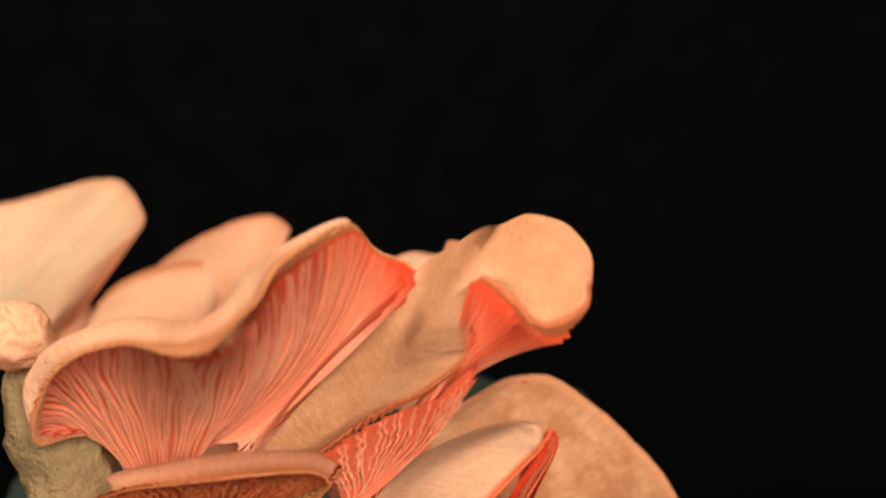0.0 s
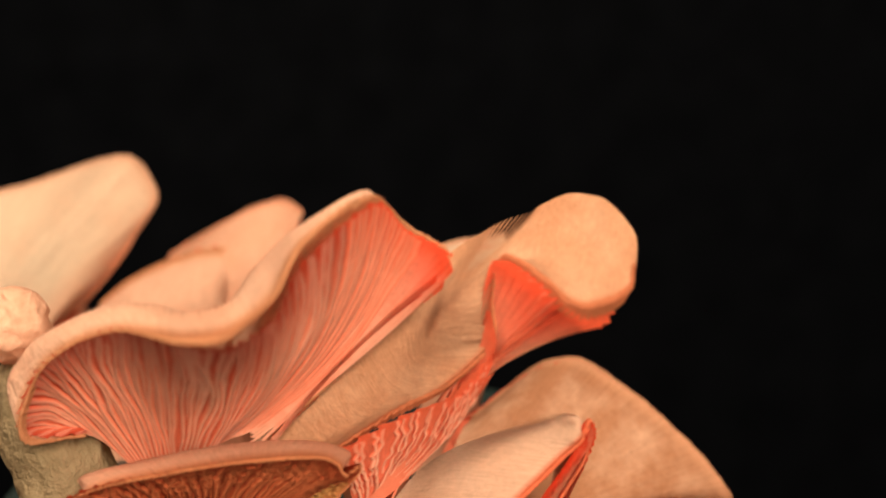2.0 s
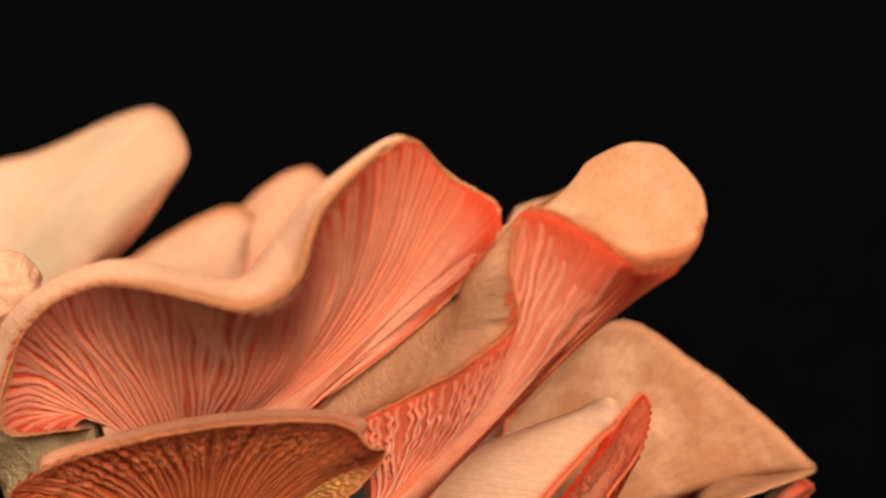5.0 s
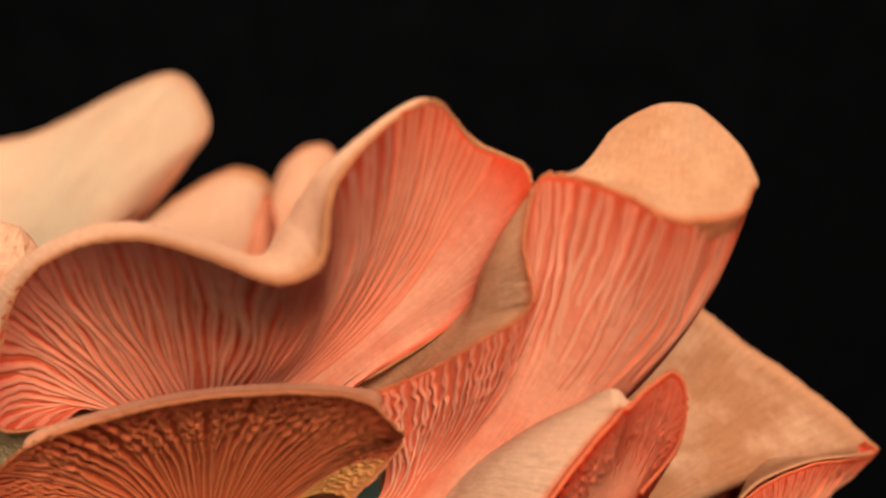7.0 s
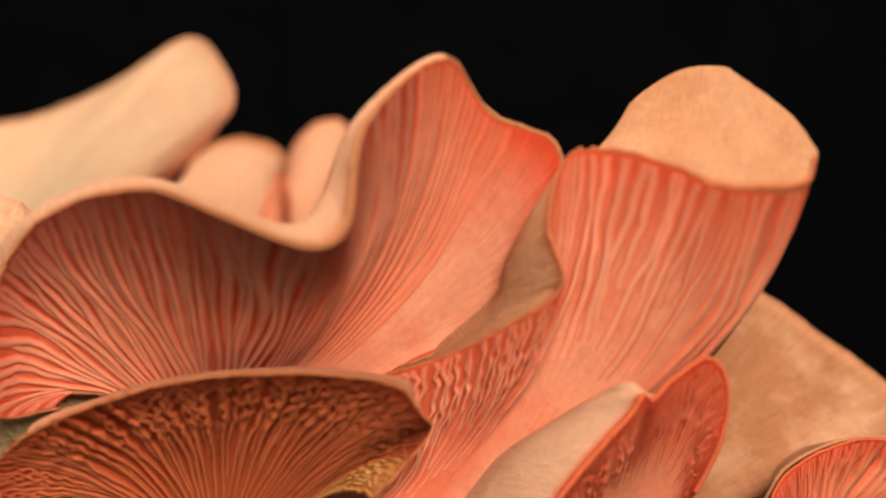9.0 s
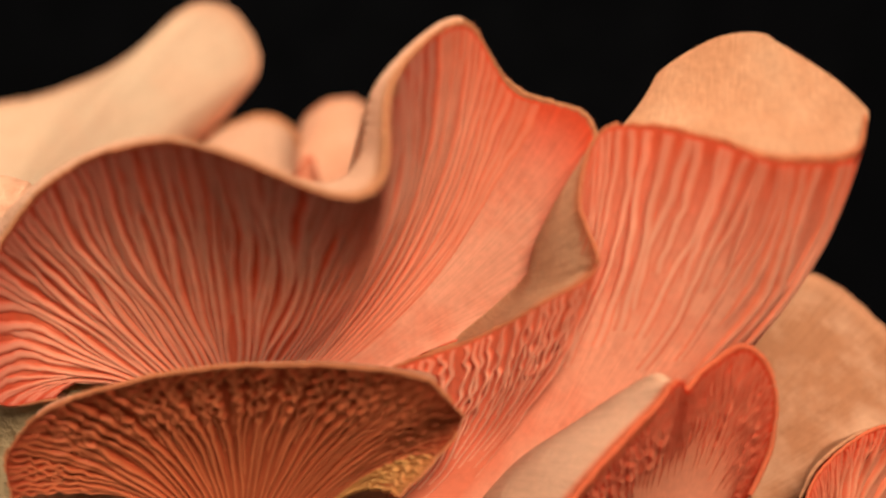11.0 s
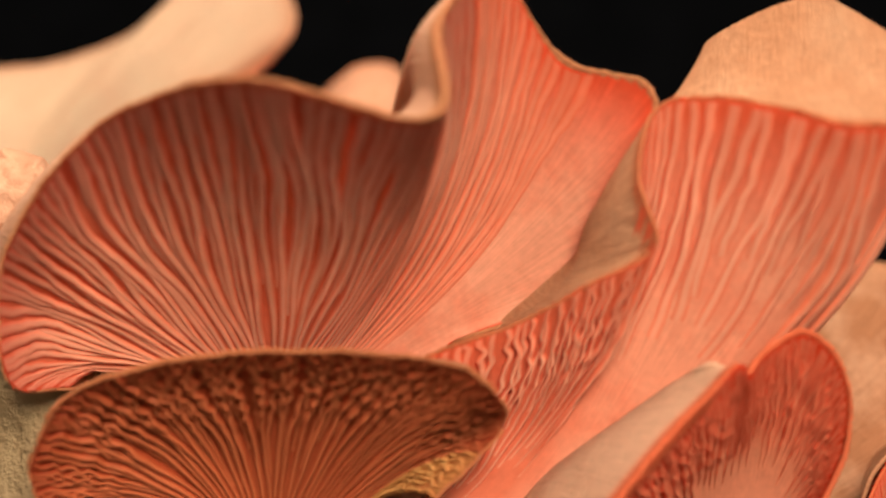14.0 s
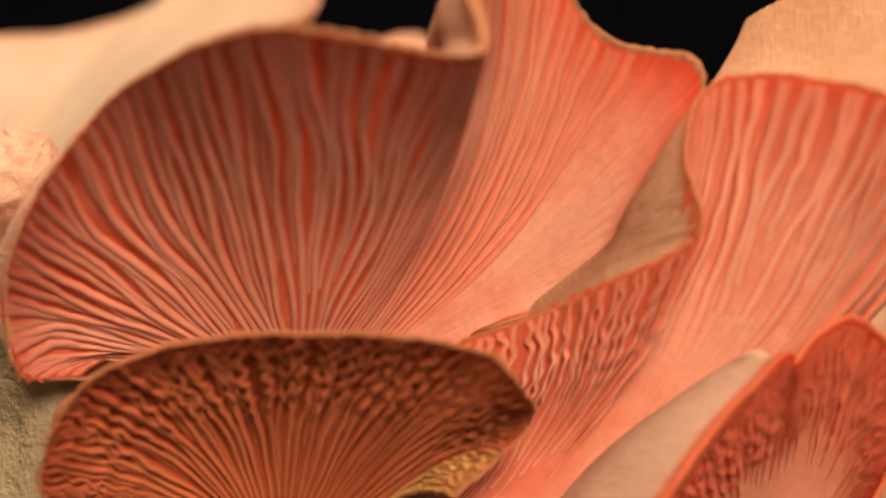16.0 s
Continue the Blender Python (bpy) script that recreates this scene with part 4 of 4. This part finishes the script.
            for g in range(count):
                ug = u0 + span * (g + 0.5 + rnd.uniform(-0.15, 0.15)) / count
                lesser = g != count // 2
                if um > dense:
                    first = (0.48, 0.74)
                start = rnd.uniform(max(short[0], first[1]), short[1]) if lesser else rnd.uniform(*first)
                h = height * (0.8 if lesser else 1.0) * rnd.uniform(0.85, 1.12)
                tone = float(np.interp(ug, *strength)) if strength else 1.0
                if tone < 0.22:
                    continue
                gill_blade(cap, ug, start, span / count, h * tone ** 1.3, crinkle, other[1] if ug > other[0] else gill, under, centre, rnd, tone, 1.0 if lesser else 1.6, thick, sway, until)
    if stalk:
        tube("stalk", [np.array(p, float) - origin for p in stalk[0]], stalk[1], STALK_PINK, thing, "pale pink stalk", 0.08, seed)
    return cap, thing


def follow(surface, ob, u, v, weight, made, centre, origin):
    """Growth: the rigid motion of a piece that follows its patch of the growing surface."""
    ref, path = surface(u, v, made), []
    for t in GROW_TIMES:
        rot, shift = rigid_fit(ref, surface(u, v, t), weight)
        m = Matrix(rot.tolist()).to_4x4()
        m.translation = Vector(((rot @ centre + shift - origin) / 1000).tolist())
        path.append((float(t), m))
    MOVES.append((ob, path))


def gill_blade(cap, ug, start, pitch, height, crinkle, mat, parent, centre, rnd, tone, spread, thick, sway, until):
    crinkle = crinkle if ug < until else 0.3 * crinkle
    nv = 84 if crinkle > 0.25 else 48 if crinkle > 0.1 else 26
    v = np.linspace(start, 0.993, nv)
    ph, ph2 = rnd.uniform(0, 6.28), rnd.uniform(0, 6.28)
    zone = np.clip((v - 0.42) / 0.4, 0, 1)
    zone = zone * zone * (3 - 2 * zone)
    wig = pitch * (0.34 * np.sin(4 * v + ph) + 0.20 * np.sin(12 * v + ph2) + 0.07 * np.sin(27 * v + ph))
    beat = 1.0 + 0.25 * math.sin(ph)
    wave = 62 * beat * v + 2.3 * ug + 1.6 * np.sin(9 * v + ph2)
    wig += pitch * crinkle * zone * (np.sin(wave) + 0.45 * np.sin(1.7 * wave + ph))
    wig += sway * (np.sin(5.5 * v + 1.7 * ug) + 0.5 * np.sin(11 * v + 4.1 * ug)) * np.minimum(1, 4 * (1 - v))
    u = np.clip(ug + wig, 0.01, cap.n - 1.01)
    root = cap.under(u, v)
    nn = cap.normal(np.clip(np.full(nv, ug), 0.03, cap.n - 1.03), v)
    across = unit(cap.under(u + 0.02, v) - cap.under(u - 0.02, v))
    width = np.linalg.norm(cap.under(u + pitch / 2, v) - cap.under(u - pitch / 2, v), axis=1)
    s = (v - start) / (1 - start)
    h = height * np.minimum(1, s / 0.45) ** 0.9 * np.minimum(1, (1 - v) / 0.30) ** 0.55 * (0.8 + 0.2 * np.sin(9 * v + ph))
    h *= 1 + min(0.9, 0.8 * crinkle) * zone * np.sin(wave + 1.2 + ph)
    h = np.minimum(h, 1.5 * width * spread + 0.1)
    th = np.minimum(thick * width * np.interp(v, (0.40, 0.75), (spread, 1.0)), 1.2)
    lean = across * (h * 0.2 * math.sin(ph))[:, None]
    rows, uvs = [], []
    # e: pale crest over redder sides, painted highlight and groove shade
    for side, up, wd, e in ((-1, -0.15, 1.15, 0.0), (-1, 0.45, 0.98, 0.15), (-0.72, 0.83, 0.9, 0.6), (0.0, 1.0, 0.5, 1.0),
                            (0.72, 0.83, 0.9, 0.6), (1, 0.45, 0.98, 0.15), (1, -0.15, 1.15, 0.0)):
        rows.append(root + nn * (h * up)[:, None] + lean * max(up, 0) + across * (th * side * wd)[:, None])
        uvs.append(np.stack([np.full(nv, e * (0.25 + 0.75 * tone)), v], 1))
    p = (np.concatenate(rows) - centre) / 1000
    mesh_object("gill", p, grid_faces(len(rows), nv), mat, parent, np.concatenate(uvs))


def lift(a, b, s, off=(0, 0, 0)):
    return a + (b - a) * s + np.array(off, float)


def even(pts, n):
    pts = np.array(pts, float)
    return spline(pts, np.linspace(0, len(pts) - 1, n))


def bend(n, cols, offsets):
    """A bulge for each column of a cap."""
    o = np.array(offsets, float)
    return np.stack([np.interp(np.arange(n), cols, o[:, k]) for k in range(3)], 1)


# the fan, whose gills face outwards
def fan_mid(r, f, b, k):
    m = lift(r, b, 0.35, (0, 7, -2))
    m[1:11] = k["top"]
    return m


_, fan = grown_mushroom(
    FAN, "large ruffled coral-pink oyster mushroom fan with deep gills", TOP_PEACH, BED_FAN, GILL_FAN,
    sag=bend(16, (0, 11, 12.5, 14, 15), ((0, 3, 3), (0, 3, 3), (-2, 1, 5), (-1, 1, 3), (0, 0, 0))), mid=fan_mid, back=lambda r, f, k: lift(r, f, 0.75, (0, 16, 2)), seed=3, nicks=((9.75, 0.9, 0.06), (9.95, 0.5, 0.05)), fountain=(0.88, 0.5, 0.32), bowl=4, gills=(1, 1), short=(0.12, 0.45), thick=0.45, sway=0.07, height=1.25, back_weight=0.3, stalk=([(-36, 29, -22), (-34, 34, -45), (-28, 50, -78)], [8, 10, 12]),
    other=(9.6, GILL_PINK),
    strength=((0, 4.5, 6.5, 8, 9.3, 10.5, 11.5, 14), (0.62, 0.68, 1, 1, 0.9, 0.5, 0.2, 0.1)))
cam.data.dof.focus_object = fan


# the trumpet, folded, with a pale hollow
def trumpet_mid(r, f, b, k):
    m = lift(r, b, 0.5) + bend(len(r), (0, 6, 11), ((0, 2, -4), (0, 2, -4), (0, 0, -1)))
    m[2:6] = k["mid"]
    s = m.copy()
    s[1:7] = 0.25 * m[0:6] + 0.5 * m[1:7] + 0.25 * m[2:8]
    return s


TRUMPET_SAG = {0: bend(12, (0, 6, 8, 9, 11), ((3, 4, -3), (2, 4, -3), (-3, 5, -1), (-7, 7, 4), (-10, 8, 6))),
               3.5: bend(12, (0, 6, 8, 9, 11), ((3, 4, -3), (2, 4, -3), (-2, 5, -1), (-4, 6, 2), (-7, 7, 4)))}
for t, more in ((7, 0), (9, 2), (12.5, 3), (16, 3)):
    TRUMPET_SAG[t] = bend(12, (0, 6, 9, 11), ((3, 4, -3), (3, 4, -3), (5 + more, 3, -4), (6 + more, 3, -4)))
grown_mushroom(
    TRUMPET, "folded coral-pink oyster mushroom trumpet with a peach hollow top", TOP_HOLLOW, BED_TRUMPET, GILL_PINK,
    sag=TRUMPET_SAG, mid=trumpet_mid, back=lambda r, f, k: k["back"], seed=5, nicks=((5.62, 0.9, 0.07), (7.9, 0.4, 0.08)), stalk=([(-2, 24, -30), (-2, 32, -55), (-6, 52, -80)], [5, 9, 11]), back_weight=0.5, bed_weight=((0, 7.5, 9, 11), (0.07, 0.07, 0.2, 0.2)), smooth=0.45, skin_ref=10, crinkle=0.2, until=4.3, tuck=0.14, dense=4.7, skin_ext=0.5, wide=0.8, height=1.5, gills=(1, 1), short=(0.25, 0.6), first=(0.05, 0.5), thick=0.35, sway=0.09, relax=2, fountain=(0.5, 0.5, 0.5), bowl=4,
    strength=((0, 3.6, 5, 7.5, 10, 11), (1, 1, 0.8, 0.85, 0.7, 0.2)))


# the half-round cap low in front
def front_mid(r, f, b, k):
    m = lift(r, b, 0.4, (0, 5, -1))
    m[2:8] = k["top"]
    return m


grown_mushroom(
    FRONT, "half-round brownish-coral oyster mushroom with crinkled gills and torn edge", TOP_CORAL, BED_TAN,
    GILL_TAN, sag=(0, 2, 3), crinkle=0.30, uneven=0.16, nicks=((8.3, 1.2, 0.07), (8.7, 0.8, 0.05), (9.2, 1.0, 0.06)), other=(10.0, GILL_OLIVE), gills=(1, 1), thick=0.36, short=(0.2, 0.5), sway=0.03, mid=front_mid, back=lambda r, f, k: lift(r, f, 0.8, (0, 14, 0)), seed=7,
    height=1.2, stalk=([(-31, 20, -46), (-28, 32, -65), (-22, 52, -85)], [6, 9, 11]))


# the curled tongue
def curled_back(r, f, k):
    return np.vstack([k["top"], lift(r[6:], f[6:], 0.7, (2, 14, 0))])


grown_mushroom(
    CURLED, "curled oyster mushroom with cream skin and notched red-coral gill edge", TOP_CURL, BED_CURL, GILL_RED,
    sag=(0, 5, -3), crinkle=0.32, gills=(1, 2), thick=0.44, mid=lambda r, f, b, k: lift(r, b, 0.5) + bend(11, (0, 5, 7, 10), ((-1, -2, 3), (-1, -2, 3), (1, 5, 0), (1, 5, 0))), back=curled_back, seed=9, stalk=([(26, 26, -48), (20, 42, -72), (10, 56, -92)], [6, 9, 11]),
    lip=0.35, relax=3, first=(0.52, 0.70), height=0.9, back_weight=0.8)


# skins that turn their upper side outwards
def facing(spec, label, top, seed, bulge=(0, -4, 2), depth=(0, -8, 0), ref=8, **more):
    return grown_mushroom(
        spec, label, top, BED_PINK, GILL_PINK, sag=(0, 6, 0), seed=seed, back_weight=0.6, smooth=0.6, ref=ref,
        mid=lambda r, f, b, k: lift(r, b, 0.5, bulge), back=lambda r, f, k: f + np.array(depth, float), **more)


facing(SPOON, "smooth cream oyster mushroom cap, spoon-shaped, with a pink edge", TOP_CREAM, 11, stalk=([(-96, 128, -16), (-80, 116, -44), (-55, 62, -80)], [6, 9, 11]), per=2, skin_per=7, gill_cols=(9, 9), reach=0.94)
facing(BROAD, "broad tan oyster mushroom cap with a mottled skin", TOP_BROWN, 13, stalk=([(36, 54, -42), (27, 58, -72), (15, 62, -92)], [6, 10, 12]), per=2, skin_per=7, gill_cols=(5.5, 9), reach=0.96,
       bulge=bend(10, (0, 5, 7, 9), ((0, -4, 2), (0, -4, 2), (0, 7, 3), (0, 7, 3))),
       depth=bend(10, (0, 5, 7, 9), ((0, -8, 0), (0, -8, 0), (0, 14, 0), (0, 14, 0))))
# the broad cap's underside fold that shows its gills, added as a separate piece with its own stalk
LAPPET = {}
for t, grown in BROAD.items():
    edge = even(grown["rim"][5:10], 7) + np.array((0.0, -2.5 + 0.4 * max(7 - t, 0), -2.0 * max(7 - t, 0)))
    LAPPET[t] = dict(rim=edge, foot=np.array([edge[0] + (-9, 6, -14), edge[3] + (-5, 6, -18), edge[6] + (3, 4, -16)]))
grown_mushroom(
    LAPPET, "small coral oyster mushroom with red gills below a tan cap", TOP_CURL, BED_CURL, GILL_RED, sag=(0, 1, 1),
    seed=23, ref=9, skin_ref=9, mid=lambda r, f, b, k: lift(r, b, 0.5, (0, 2, 0)), back=lambda r, f, k: lift(r, f, 0.5, (0, 7, 0)),
    stalk=([(46, 34, -58), (36, 48, -78), (22, 62, -98)], [4, 8, 10]))
facing(TONGUE, "small peach oyster mushroom tongue between larger caps", TOP_PEACH, 15, stalk=([(-52, 112, -14), (-46, 104, -44), (-34, 62, -78)], [4, 7, 9]), per=2, skin_per=7, gill_cols=(9, 9), reach=0.94)
facing(LOBE, "small rounded peach oyster mushroom lobe", TOP_ROSE, 17, stalk=([(-37, 122, -10), (-33, 112, -44), (-26, 66, -78)], [4, 7, 9]), per=2, skin_per=7, gill_cols=(9, 9), reach=0.94)
facing(FIN, "small upright coral fin of a young oyster mushroom", TOP_PINK, 21, per=2, skin_per=6, gill_cols=(9, 9), reach=0.94)
facing(FAR, "distant cream oyster mushroom rim", TOP_CREAM, 19, stalk=([(23, 73, 2), (14, 72, -40), (0, 68, -78)], [4, 7, 9]), per=2, skin_per=6, gill_cols=(9, 9), ref=7, reach=0.94)


# ------------------------------------------------------------------ the young mushroom on its downy stalk
young = tagged(new("oyster_mushroom"), "young pale oyster mushroom bud on a thick downy stalk", "mushroom", "pink oyster cluster")
tube("stalk", [(-58, 24, -74), (-60, 24, -50), (-64, 24, -28), (-69, 24, -14), (-71, 24, -8)], [13, 11, 9.5, 8.5, 5, 0.5],
     STALK_SKIN, young, "pale downy stalk", 0.10, 2)
tube("cap", [(-74, 19, -7), (-70, 18, -4), (-67, 17, 0), (-65, 17, 3), (-64, 17, 4.5)], [2, 6.5, 6.8, 4.0, 0.3],
     TOP_PEACH, young, "wrinkled peach bud", 0.17, 5)


# ------------------------------------------------------------------ the grow bag that carries the cluster
def grow_bag():
    bag = tagged(new("grow_bag"), "dark green plastic grow bag under the mushrooms", "grow bag")
    bm = bmesh.new()
    bmesh.ops.create_cube(bm, size=1.0)
    bmesh.ops.subdivide_edges(bm, edges=bm.edges[:], cuts=24, use_grid_fill=True)
    for v in bm.verts:
        p = v.co * 2
        q = Vector((p.x, p.y, p.z))
        r = max((abs(p.x) ** 8 + abs(p.y) ** 8 + abs(p.z) ** 8) ** 0.125, 1e-6)
        q /= r
        crease = noise.noise(q * 3.1) * 0.05 + abs(noise.noise(q * 9 + Vector((3, 1, 2)))) * 0.03
        q *= 1 + crease
        v.co = Vector((q.x * 0.085 - 0.015, q.y * 0.06 + 0.085, q.z * 0.125 - 0.178))
    bm.normal_update()
    me = bpy.data.meshes.new("film")
    bm.to_mesh(me)
    bm.free()
    me.materials.append(BAG_FILM)
    me.shade_smooth()
    ob = new("film", me)
    ob.parent = bag
    return bag


grow_bag()


# ------------------------------------------------------------------ stage: cloth backdrop and floor
def sheet(name, corners, label, mat, n=20):
    c = [np.array(p, float) for p in corners]
    g = np.linspace(0, 1, n)
    pts = [c[0] + (c[1] - c[0]) * a + (c[3] - c[0]) * b for b in g for a in g]
    ob = mesh_object(name, pts, grid_faces(n, n), mat)
    return tagged(ob, label, name.split("_")[0], kind="structure")


sheet("backdrop", [(-0.9, 0.60, -0.30), (0.9, 0.60, -0.30), (0.9, 0.60, 0.75), (-0.9, 0.60, 0.75)], "black cloth backdrop", CLOTH)
sheet("floor", [(-0.9, -0.95, -0.30), (0.9, -0.95, -0.30), (0.9, 0.60, -0.30), (-0.9, 0.60, -0.30)], "black cloth floor", CLOTH)


def motions():
    for ob, rows in MOVES:
        walk(ob, rows)


motions()
